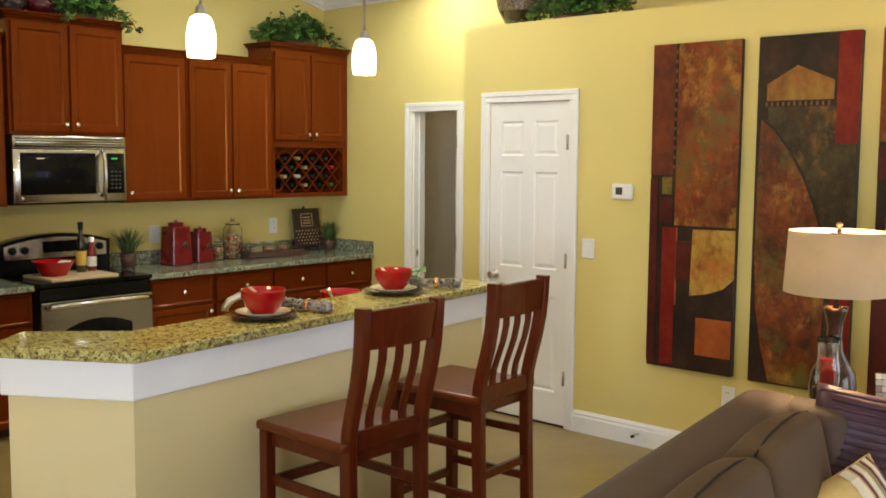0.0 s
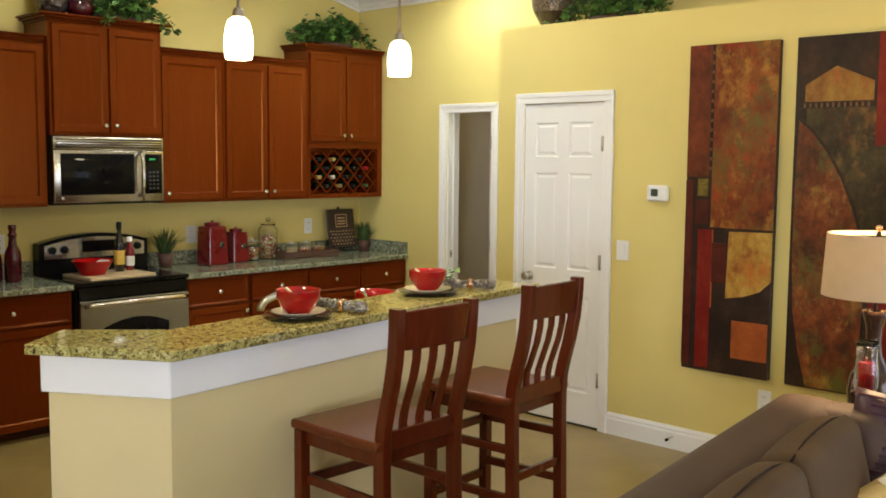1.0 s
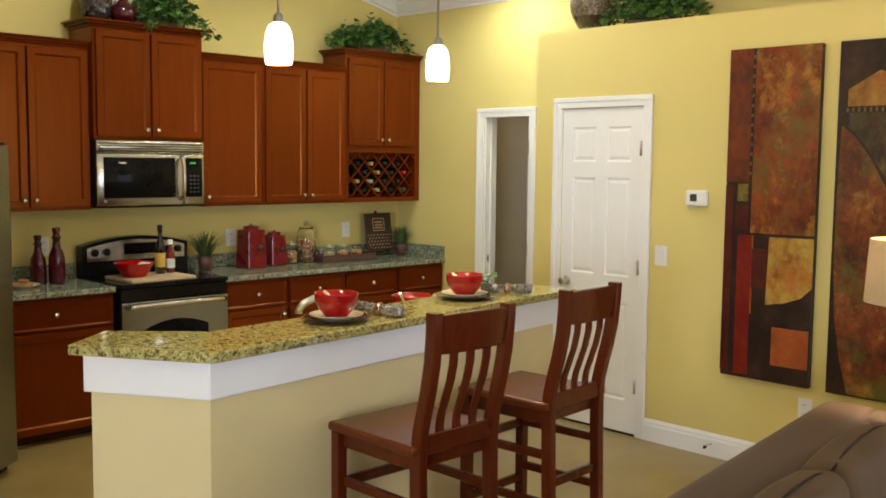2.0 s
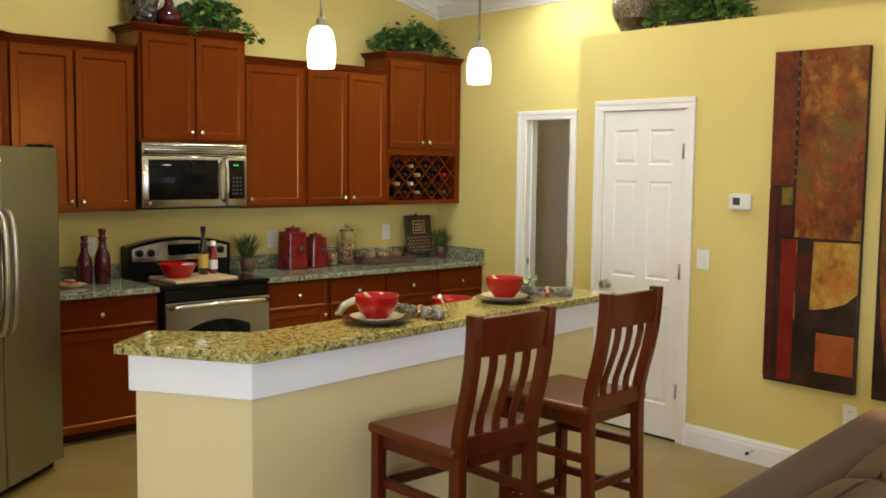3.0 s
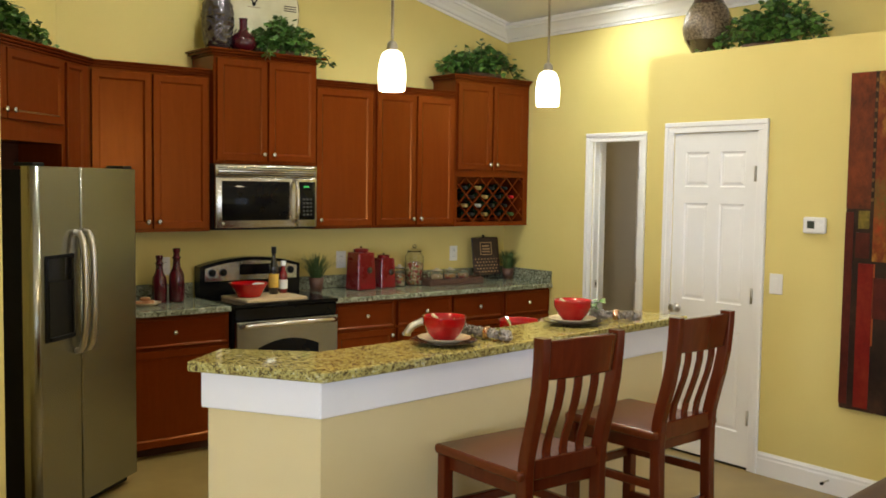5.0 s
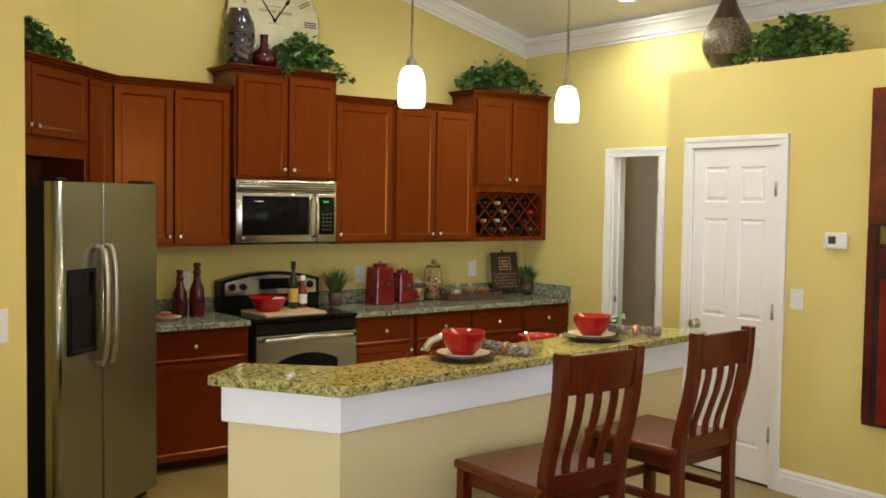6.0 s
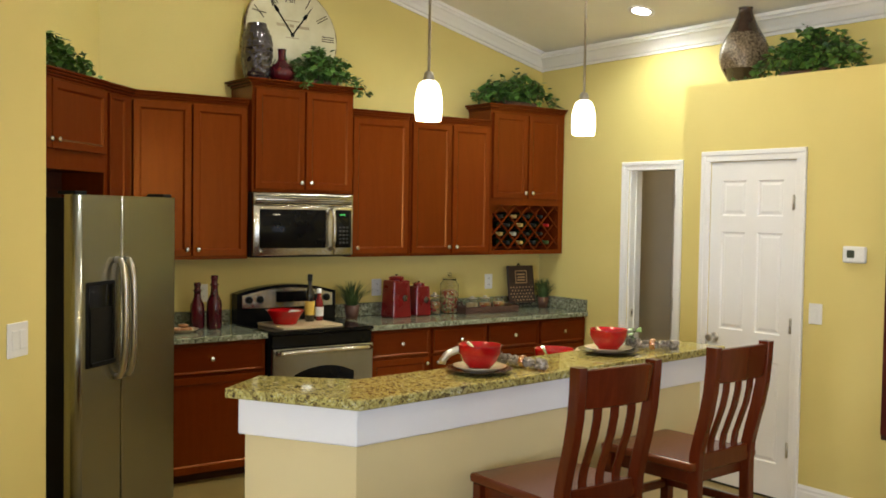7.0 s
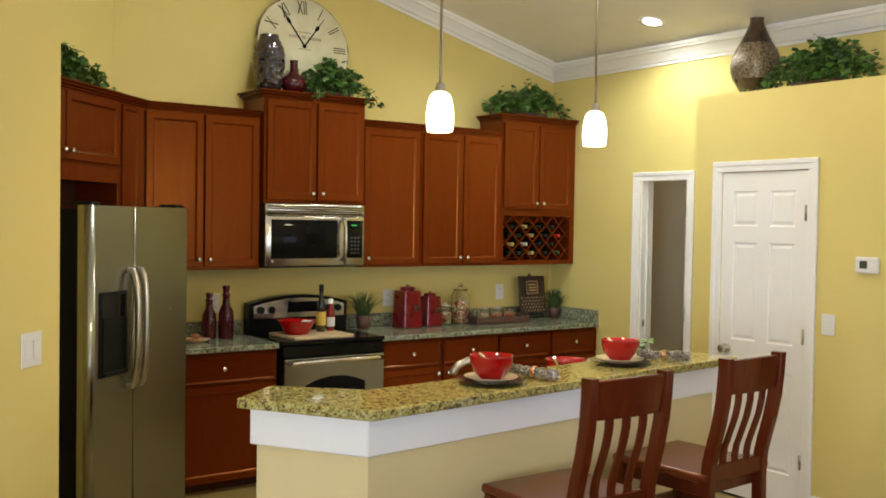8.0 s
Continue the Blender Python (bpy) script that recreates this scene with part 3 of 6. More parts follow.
part("body", box(B(), 0, -0.325, 0, MW, -0.004, MH, 0.003), BLACK_MATT, mw)
face = part("door", bowed(box(B(), 0.002, -0.352, 0.012, MW * 0.78, -0.326, MH - 0.085, 0.008, 2)), STEEL_SIDE, mw, "stainless steel door")
part("window", bowed(box(B(), 0.045, -0.355, 0.062, MW * 0.695, -0.3525, MH - 0.108, 0.002)), BLACK_GLASS, face, "black glass window")
cp = part("control_panel", bowed(box(B(), MW * 0.78 + 0.002, -0.352, 0.012, MW - 0.002, -0.326, MH - 0.085, 0.008, 2)), STEEL_SIDE, mw, "stainless steel control panel")
part("keypad", bowed(box(B(), MW * 0.80, -0.3555, 0.062, MW - 0.022, -0.3525, MH - 0.108, 0.002)), BLACK_GLASS, cp, "black keypad")
GREEN = glow("green_display", (0.1, 1.0, 0.2), 0.6, (0.0, 0.05, 0.0))
for i, gx in enumerate((0.0, 0.015, 0.030)):
    part("clock_digit", bowed(box(B(), MW * 0.845 + gx, -0.3575, MH - 0.146, MW * 0.845 + gx + 0.011, -0.356, MH - 0.136)), GREEN, cp, "lit green clock digit")
KEY = surface("grey_key_print", (0.030, 0.030, 0.030), (0.04, 0.04, 0.04), 8, 0.5, bump=0.0)
for r in range(5):
    for c in range(3):
        part("key", bowed(box(B(), MW * 0.835 + c * 0.029, -0.3568, 0.09 + r * 0.026, MW * 0.835 + c * 0.029 + 0.018, -0.3556, 0.103 + r * 0.026)), KEY, cp)
top = part("vent_panel", bowed(box(B(), 0.002, -0.350, MH - 0.083, MW - 0.002, -0.326, MH - 0.002, 0.004)), STEEL_SIDE, mw, "stainless vent panel")
for i in range(4):
    part("vent_slot", bowed(box(B(), 0.02, -0.3525, MH - 0.072 + i * 0.016, MW - 0.02, -0.3505, MH - 0.066 + i * 0.016)), BLACK_MATT, top)
part("handle", bowed(tube(B(), [(MW * 0.745, -0.352, 0.05), (MW * 0.745, -0.385, 0.065), (MW * 0.748, -0.398, 0.11), (MW * 0.748, -0.402, 0.18), (MW * 0.748, -0.398, 0.27), (MW * 0.745, -0.385, 0.315), (MW * 0.745, -0.352, 0.328)], 0.013, 12)), CHROME, face, "bowed chrome handle")
part("badge", lathe(B(), [(0, 0), (0.012, 0), (0.012, 0.003), (0, 0.003)], 18, (0, 0, 0), Matrix.Translation((0.055, -0.3595, 0.042)) @ Matrix.Rotation(radians(90), 4, "X")), CHROME, face)

# ---- refrigerator ----
FA = 40
FL = Vector((-3.525 - 0.91 * math.cos(radians(FA)), -0.95 - 0.91 * math.sin(radians(FA)), 0))
fr = thing("refrigerator", pose(FL.x, FL.y, 0, 0, 0, FA), "stainless side-by-side refrigerator with black sides and ice dispenser", "refrigerator")
part("cabinet", box(B(), 0.004, 0.075, 0.06, 0.906, 0.66, 1.715, 0.006, 2), FRIDGE_SIDE, fr, "black enamelled cabinet")
part("base_grille", box(B(), 0.02, 0.06, 0.012, 0.89, 0.12, 0.058), BLACK_MATT, fr)
for fx in (0.05, 0.86):
    part("foot", lathe(B(), [(0, 0), (0.022, 0), (0.022, 0.012), (0.012, 0.02), (0.012, 0.055), (0, 0.055)], 14, (fx, 0.10, 0)), BLACK_MATT, fr)


def fridge_door(x0, x1, rl, rr):
    """A door leaf with softly rounded front edges."""
    bm = B()
    pts = [(x0, 0.07), (x1, 0.07)]
    pts += [(x1 - rr + rr * math.cos(a), rr - rr * math.sin(a)) for a in [i * math.pi / 2 / 6 for i in range(7)]]
    pts += [(x0 + rl - rl * math.sin(a), rl - rl * math.cos(a)) for a in [i * math.pi / 2 / 6 for i in range(7)]]
    prism(bm, pts, 0.065, 1.73)
    for f in bm.faces:
        f.smooth = abs(f.normal.z) < 0.5 and f.calc_area() < 0.05
    return bm


SPLIT = 0.37
fd = part("freezer_door", fridge_door(0.004, SPLIT - 0.003, 0.036, 0.008), STEEL, fr, "stainless freezer door with dispenser")
rd = part("fridge_door", fridge_door(SPLIT + 0.003, 0.906, 0.008, 0.02), STEEL, fr, "stainless refrigerator door")
for d, x, s in ((fd, SPLIT - 0.052, -1), (rd, SPLIT + 0.024, 1)):
    part("handle", tube(B(), [(x, 0.0, 1.415), (x, -0.025, 1.412), (x, -0.040, 1.385), (x, -0.049, 1.335), (x, -0.054, 1.26), (x, -0.056, 1.125), (x, -0.054, 0.99), (x, -0.049, 0.915), (x, -0.040, 0.865), (x, -0.025, 0.838), (x, 0.0, 0.835)], 0.016, 12), NICKEL, d, "long chrome bar handle")
dp = part("dispenser", box(B(), 0.072, -0.006, 0.905, 0.305, 0.0, 1.315, 0.003), BLACK_MATT, fd, "black ice and water dispenser")
bm = B()
box(bm, 0.086, -0.0085, 1.19, 0.291, -0.0065, 1.30, 0.001)
part("dispenser_panel", bm, BLACK_GLASS, dp)
for a, b in ((0.089, 0.101), (0.276, 0.288)):
    box_b = box(B(), a, -0.0125, 0.93, b, -0.0065, 1.185, 0.001)
    part("dispenser_jamb", box_b, BLACK_MATT, dp)
part("drip_tray", box(B(), 0.089, -0.022, 0.915, 0.288, -0.0065, 0.93, 0.002), BLACK_MATT, dp)
part("hinge_cover", box(B(), 0.80, 0.02, 1.7305, 0.89, 0.12, 1.748, 0.004), BLACK_MATT, fr)
part("hinge_cover", box(B(), 0.02, 0.02, 1.7305, 0.11, 0.12, 1.748, 0.004), BLACK_MATT, fr)

# ---- bar stools ----
def stool(m, label):
    """A slat-back bar stool; the front edge of its seat lies at y = 0, its sitter faces +y."""
    st = thing("bar_stool", m, label, "bar stool", "bar stools")
    W, D, H = 0.215, 0.445, 0.756
    bm = B()
    box(bm, -W, -D, H - 0.035, W, 0.0, H, 0.012, 3)
    for v in bm.verts:
        if v.co.z > H - 0.01:
            r = (v.co.x / W) ** 2 + ((v.co.y + D / 2) / (D / 2)) ** 2
            v.co.z -= 0.008 * max(0, 1 - r)
    part("seat", bm, STOOL_SEAT, st, "dished wooden seat")
    part("apron", box(B(), -W + 0.03, -D + 0.03, H - 0.09, W - 0.03, -0.035, H - 0.036, 0.003), STOOL, st)

    def post_path(s):
        return [(s * 0.170, -0.446, 0.0), (s * 0.170, -0.438, 0.30), (s * 0.170, -0.430, 0.60), (s * 0.170, -0.429, 0.72), (s * 0.170, -0.434, 0.79), (s * 0.170, -0.450, 0.86), (s * 0.170, -0.471, 0.94), (s * 0.171, -0.488, 1.03), (s * 0.172, -0.496, 1.12), (s * 0.173, -0.499, 1.195)]

    def bar_of(path, w, d):
        """A squared bar along path, w wide in x and d deep in y."""
        bm = B()
        rings = [[bm.verts.new((x + a * w / 2, y + b * d / 2, z)) for a, b in ((-1, -1), (1, -1), (1, 1), (-1, 1))] for x, y, z in path]
        fs = []
        for q, r in zip(rings, rings[1:]):
            fs += [bm.faces.new((q[k], q[(k + 1) % 4], r[(k + 1) % 4], r[k])) for k in range(4)]
        fs += [bm.faces.new(rings[0][::-1]), bm.faces.new(rings[-1])]
        bmesh.ops.recalc_face_normals(bm, faces=fs)
        bmesh.ops.bevel(bm, geom=[e for e in bm.edges if abs((e.verts[0].co - e.verts[1].co).normalized().z) > 0.6], offset=0.005, segments=2, affect="EDGES", profile=0.5)
        return bm

    for s in (-1, 1):
        part("back_post", bar_of(post_path(s), 0.036, 0.048), STOOL, st)
        part("front_leg", bar_of([(s * 0.188, -0.035, 0), (s * 0.188, -0.035, H - 0.036)], 0.042, 0.042), STOOL, st)
        for z in (0.33, 0.525):
            part("side_stretcher", box(B(), s * 0.174 - 0.011, -0.412, z, s * 0.174 + 0.011, -0.055, z + 0.034, 0.003), STOOL, st)
    for z in (0.27, 0.515):
        part("front_stretcher", box(B(), -0.167, -0.046, z, 0.167, -0.022, z + 0.036, 0.004), STOOL, st)
    part("back_stretcher", box(B(), -0.148, -0.444, 0.41, 0.148, -0.422, 0.445, 0.003), STOOL, st)
    part("lower_back_rail", box(B(), -0.148, -0.446, 0.718, 0.148, -0.416, 0.786, 0.004), STOOL, st)
    # curved crest rail
    bm = B()
    N, rings = 12, []
    for i in range(N + 1):
        u = 2 * i / N - 1
        x, bow = u * 0.152, -0.016 * (1 - u * u)
        zt = 1.186 + 0.004 * (1 - u * u)
        rings.append([bm.verts.new((x, y + bow, z)) for y, z in ((-0.503, 1.058), (-0.477, 1.054), (-0.494, zt), (-0.520, zt))])
    fs = []
    for q, r in zip(rings, rings[1:]):
        fs += [bm.faces.new((q[k], q[(k + 1) % 4], r[(k + 1) % 4], r[k])) for k in range(4)]
    fs += [bm.faces.new(rings[0][::-1]), bm.faces.new(rings[-1])]
    bmesh.ops.recalc_face_normals(bm, faces=fs)
    bmesh.ops.bevel(bm, geom=[e for e in bm.edges if abs((e.verts[0].co - e.verts[1].co).x) > 0.01], offset=0.004, segments=1, affect="EDGES")
    part("crest_rail", bm, STOOL, st, "curved wooden crest rail")
    for k in range(3):
        x = (k - 1) * 0.078
        path = [(x, -0.430, 0.783), (x, -0.428, 0.80), (x, -0.435, 0.84), (x, -0.456, 0.90), (x, -0.477, 0.96), (x, -0.490, 1.02), (x, -0.493, 1.07)]
        part("back_slat", bar_of(path, 0.034, 0.014), STOOL, st)
    return st


stool(pose(-3.19, -3.465, 0, 0, 0, 0), "dark cherry wooden bar stool with curved back slats")
stool(pose(-2.460, -3.372, 0, 0, 0, 4), "dark cherry wooden bar stool with slat back near the pantry door")

# ---- pendants ----
PEND = glow("lit_opal_glass", (1.0, 0.86, 0.62), 5.0)
for px, py in ((-3.38, -3.146), (-2.514, -3.087)):
    z0 = 2.012
    pl = thing("pendant_light", pose(px, py, z0), "lit pendant light with white opal glass shade on a nickel rod", "pendant light", "pendant lights over the bar")
    part("shade", lathe(B(), [(0.046, 0.008), (0.049, 0.011), (0.0525, 0.05), (0.0515, 0.09), (0.046, 0.123), (0.037, 0.147), (0.022, 0.158), (0.019, 0.158), (0.033, 0.144), (0.042, 0.121), (0.048, 0.09), (0.049, 0.05), (0.045, 0.011), (0.046, 0.008)], 32), PEND, pl, "glowing white opal glass shade")
    part("socket_cup", lathe(B(), [(0, 0.192), (0.011, 0.192), (0.018, 0.184), (0.022, 0.160), (0.022, 0.152), (0, 0.152)], 20), NICKEL, pl)
    top = ceil_z(px) - z0
    part("rod", tube(B(), [(0, 0, 0.190), (0, 0, top - 0.02)], 0.0055, 10), NICKEL, pl)
    part("canopy", lathe(B(), [(0, -0.03), (0.02, -0.028), (0.06, -0.006), (0.062, 0.03), (0, 0.03)], 24, (0, 0, top)), NICKEL, pl)
    point_lamp("pendant_bulb", (px, py, z0 - 0.012), 15, WARM, 0.045)

# ---- recessed ceiling lights ----
CAN = glow("lit_can_lens", (1.0, 0.93, 0.80), 12.0)
for i, (cx, cy) in enumerate(CANS):
    cz = ceil_z(cx)
    tilt = 14.04 if cx > RIDGE else -14.04
    cl = thing("ceiling_light", pose(cx, cy, cz, 0, tilt, 0), "lit recessed ceiling light with white trim ring", "ceiling light", "recessed ceiling lights")
    part("trim_ring", lathe(B(), [(0.068, -0.002), (0.095, -0.004), (0.098, 0.002), (0.066, 0.004), (0.068, -0.002)], 32), TRIM, cl)
    part("lens", lathe(B(), [(0, -0.003), (0.066, -0.001), (0.066, 0.003), (0, 0.003)], 28), CAN, cl, "glowing lamp lens")
    spot_lamp("ceiling_spot", (cx, cy, cz - 0.03), (42, 84, 68, 26, 16, 12)[i], WHITE_CAN if i < 3 else CAN_LIGHT, 168, 0.10, 0.65)

# ---- pantry door ----
def six_panel_door(w, h, t=0.035):
    """A moulded six-panel leaf; lower left corner at the origin, front towards -y."""
    bm = B()
    st, mu = 0.085, 0.085
    pw = (w - 2 * st - mu) / 2
    xs = [0, st, st + pw, st + pw + mu, w - st, w]
    zs = [0, 0.20, 0.80, 0.965, h - 0.115 - 0.215 - 0.10, h - 0.115 - 0.215, h - 0.115, h]
    g = [[bm.verts.new((x, -t, z)) for z in zs] for x in xs]
    panels = []
    for i in range(5):
        for j in range(7):
            f = bm.faces.new((g[i][j], g[i + 1][j], g[i + 1][j + 1], g[i][j + 1]))
            if i in (1, 3) and j in (1, 3, 5):
                panels.append(f)
    ext = bmesh.ops.extrude_edge_only(bm, edges=[e for e in bm.edges if e.is_boundary])["geom"]
    for v in ext:
        if isinstance(v, bmesh.types.BMVert):
            v.co.y = 0
    bmesh.ops.recalc_face_normals(bm, faces=bm.faces)
    bmesh.ops.inset_individual(bm, faces=panels, thickness=0.010, depth=-0.009)
    bmesh.ops.inset_individual(bm, faces=panels, thickness=0.012, depth=0.0)
    bmesh.ops.inset_individual(bm, faces=panels, thickness=0.022, depth=0.006)
    return bm


def turned_knob(parent, m):
    k = part("door_knob", lathe(B(), [(0, 0), (0.03, 0), (0.03, 0.004), (0.012, 0.008), (0.011, 0.03), (0.02, 0.038), (0.027, 0.05), (0.025, 0.06), (0.015, 0.066), (0, 0.067)], 22, m=Matrix.Rotation(radians(90), 4, "X")), NICKEL, parent, "brushed nickel door knob")
    k.matrix_local = m
    return k


pd = thing("pantry_door", pose(PX + 0.035, OY0 - 0.002, 0.014, 0, 0, -90), "closed white six-panel pantry door with nickel knob", "door", kind="structure")
DW = OY0 - OY1 - 0.004
leaf = part("leaf", six_panel_door(DW, OH - 0.018), TRIM, pd)
turned_knob(pd, pose(0.055, -0.035, 0.905))
for hz in (0.30, 1.03, 1.75):
    part("hinge", tube(B(), [(DW - 0.010, -0.043, hz - 0.045), (DW - 0.010, -0.043, hz + 0.045)], 0.0085, 10), NICKEL, pd, "nickel butt hinge")
solid("threshold", box(B(), PX + 0.002, OY0 - 0.002, -0.001, PX + 0.098, OY1 + 0.002, 0.003), BLACK_MATT, "dark threshold under the pantry door", "threshold")
# open hall door standing against the hall wall, edge on
hd = thing("hall_door", pose(0.124, DY1 - 0.002, 0.012, 0, 0, 0), "open white door swung into the hall", "door", kind="structure")
part("leaf", six_panel_door(0.70, 1.99), TRIM, hd)
for hz in (0.3, 1.0, 1.78):
    part("hinge", box(B(), -0.004, -0.036, hz - 0.045, 0.0, -0.004, hz + 0.045), NICKEL, hd, "nickel hinge leaf")
for hz in (0.25, 1.02, 1.77):
    part("hinge", tube(B(), [(-0.128, 0.012, hz - 0.045), (-0.128, 0.012, hz + 0.045)], 0.0075, 10), NICKEL, hd, "nickel hinge knuckle")
# unseen dome and point lamp, added only to lift the taupe hall walls
hl = thing("ceiling_light", pose(0.55, -1.5, 2.4999), "unseen white dome light added to brighten the hall", "ceiling light")
part("dome", lathe(B(), [(0, -0.09), (0.07, -0.08), (0.12, -0.05), (0.14, -0.012), (0.14, 0), (0, 0)], 28), WHITE_PLASTIC, hl)
point_lamp("hall_fill", (0.55, -1.5, 2.36), 2.6, CAN_LIGHT, 0.05)
strike = thing("strike_plate", pose(0.035, DY0 - 0.0182, 0.93), "nickel strike plate on the door jamb", "strike plate")
part("plate", box(B(), -0.014, -0.002, -0.03, 0.014, 0, 0.03, 0.001), NICKEL, strike)
part("latch_hole", box(B(), -0.006, -0.0025, -0.012, 0.006, -0.0021, 0.012), BLACK_MATT, strike)


# ---- wall plates ----
def wall_plate(name, m, w, h, rockers, label, category):
    ob = thing(name, m, label, category)
    part("plate", box(B(), -w / 2, -0.006, -h / 2, w / 2, -0.0005, h / 2, 0.003, 2), WHITE_PLASTIC, ob)
    n = rockers
    for i in range(n):
        x = (i - (n - 1) / 2) * 0.046
        if name == "outlet":
            for z in (-0.024, 0.024):
                o = part("socket", box(B(), x - 0.016, -0.0085, z - 0.014, x + 0.016, -0.0062, z + 0.014, 0.003), WHITE_PLASTIC, ob)
                for sx in (-0.006, 0.006):
                    part("slot", box(B(), x + sx - 0.001, -0.0092, z - 0.004, x + sx + 0.001, -0.0086, z + 0.006), BLACK_MATT, o)
        else:
            part("rocker", box(B(), x - 0.016, -0.0095, -0.033, x + 0.016, -0.0062, 0.033, 0.002), WHITE_PLASTIC, ob)
    return ob


def on_pantry(y, z):
    return pose(PX, y, z, 0, 0, -90)


wall_plate("light_switch", on_pantry(-2.954, 1.130), 0.085, 0.118, 1, "white light switch beside the pantry door", "light switch")
wall_plate("outlet", on_pantry(-3.872, 0.378), 0.075, 0.118, 1, "white wall outlet below the paintings", "outlet")
SWX, SWY = -4.735, -2.675
wall_plate("light_switch", pose(SWX, SWY, 1.222, 0, 0, 45), 0.118, 0.118, 2, "white double light switch on the yellow wall", "light switch")
wall_plate("outlet", pose(-1.62, 0, 1.105), 0.085, 0.125, 1, "white outlet above the worktop by the red canisters", "outlet")
wall_plate("outlet", pose(-0.547, 0, 1.118), 0.078, 0.12, 1, "white outlet above the worktop by the framed sign", "outlet")
wall_plate("outlet", pose(-2.985, 0, 1.11), 0.075, 0.12, 1, "white outlet behind the dark red bottles", "outlet")
th = thing("thermostat", on_pantry(-3.189, 1.478), "white wall thermostat with grey display", "thermostat")
part("case", box(B(), -0.068, -0.028, -0.046, 0.068, -0.0005, 0.046, 0.012, 3), WHITE_PLASTIC, th)
part("display", box(B(), -0.038, -0.0295, -0.018, 0.006, -0.0282, 0.024), surface("grey_display", (0.045, 0.055, 0.04), (0.06, 0.07, 0.05), 8, 0.2, bump=0), th, "dark grey display")
for bx, bz in ((0.03, 0.014), (0.03, -0.006), (0.046, 0.004), (-0.03, -0.032), (-0.012, -0.032), (0.006, -0.032)):
    part("button", box(B(), bx - 0.005, -0.030, bz - 0.004, bx + 0.005, -0.0283, bz + 0.004, 0.001), TRIM, th)
ds = thing("door_stop", pose(PX - 0.0155, -3.333, 0.075, 0, 0, -90), "small spring door stop on the baseboard", "door stop")
part("spring", tube(B(), [(0, 0, 0), (0, -0.03, 0.0), (0.004, -0.065, -0.002)], 0.006, 8), NICKEL, ds)
part("tip", tube(B(), [(0.004, -0.0655, -0.002), (0.005, -0.082, -0.003)], 0.009, 8), BLACK_MATT, ds)


# ---- paintings ----
def mottled(name, tones, scale=7.0, rough=0.42, accent=None):
    m, nt, n, b = make(name)
    a = noise_of(nt, scale, 8.0, (1, 1, 0.75), 0.72, 0.0)
    r = ramp_of(nt, tones)
    nt.links.new(a.outputs["Fac"], r.inputs[0])
    tone = r.outputs[0]
    for c, sc, lo in accent or ():
        w = noise_of(nt, sc, 9.0, (1, 1, 0.8), 0.70, 0.0)
        wr = ramp_of(nt, [(lo, (0, 0, 0)), (lo + 0.16, (0.9, 0.9, 0.9))])
        nt.links.new(w.outputs["Fac"], wr.inputs[0])
        mix = n.new("ShaderNodeMix")
        mix.data_type = "RGBA"
        mix.inputs[7].default_value = (*c, 1)
        nt.links.new(wr.outputs[0], mix.inputs[0])
        nt.links.new(tone, mix.inputs[6])
        tone = mix.outputs[2]
    nt.links.new(tone, b.inputs["Base Color"])
    b.inputs["Roughness"].default_value = rough
    b.inputs["Specular IOR Level"].default_value = 0.25
    f = noise_of(nt, 70, 4.0)
    bump_of(nt, f.outputs["Fac"], 0.35, 0.002)
    return m


P_BLACK = mottled("black_brown_paint", [(0.3, (0.010, 0.006, 0.005)), (0.5, (0.025, 0.014, 0.010)), (0.7, (0.06, 0.028, 0.016))])
P_GOLD = mottled("rust_gold_paint", [(0.34, (0.070, 0.016, 0.007)), (0.46, (0.15, 0.030, 0.009)), (0.54, (0.18, 0.050, 0.011)), (0.66, (0.22, 0.075, 0.014))], 7.0,
                 accent=(((0.10, 0.10, 0.020), 6.0, 0.50), ((0.46, 0.25, 0.035), 4.2, 0.53), ((0.32, 0.035, 0.010), 7.0, 0.54)))
P_RUST = mottled("rust_brown_paint", [(0.36, (0.050, 0.018, 0.009)), (0.48, (0.12, 0.030, 0.010)), (0.58, (0.20, 0.050, 0.014)), (0.70, (0.24, 0.10, 0.022))], 8.0,
                 accent=(((0.10, 0.11, 0.022), 5.5, 0.50), ((0.36, 0.21, 0.04), 7.0, 0.55)))
P_RED = mottled("deep_red_paint", [(0.3, (0.085, 0.004, 0.004)), (0.5, (0.155, 0.008, 0.006)), (0.7, (0.21, 0.028, 0.010))], 6.0)
P_OCHRE = mottled("ochre_paint", [(0.34, (0.20, 0.06, 0.012)), (0.45, (0.32, 0.15, 0.025)), (0.58, (0.42, 0.26, 0.05)), (0.70, (0.50, 0.34, 0.09))], 10.0,
                  accent=(((0.42, 0.11, 0.02), 6.0, 0.52), ((0.52, 0.30, 0.04), 9.0, 0.58)))
P_HOUSE = mottled("rust_ochre_paint", [(0.34, (0.14, 0.05, 0.012)), (0.5, (0.24, 0.11, 0.022)), (0.68, (0.32, 0.19, 0.04))], 9.0,
                  accent=(((0.34, 0.05, 0.012), 8.0, 0.56),))
P_OLIVE = mottled("olive_gold_paint", [(0.35, (0.07, 0.055, 0.012)), (0.6, (0.26, 0.19, 0.03))], 12.0)
P_ORANGE = mottled("burnt_orange_paint", [(0.3, (0.21, 0.05, 0.013)), (0.5, (0.33, 0.08, 0.018)), (0.7, (0.40, 0.13, 0.03))], 8.0,
                   accent=(((0.34, 0.025, 0.012), 8.0, 0.54), ((0.44, 0.22, 0.05), 11.0, 0.60)))
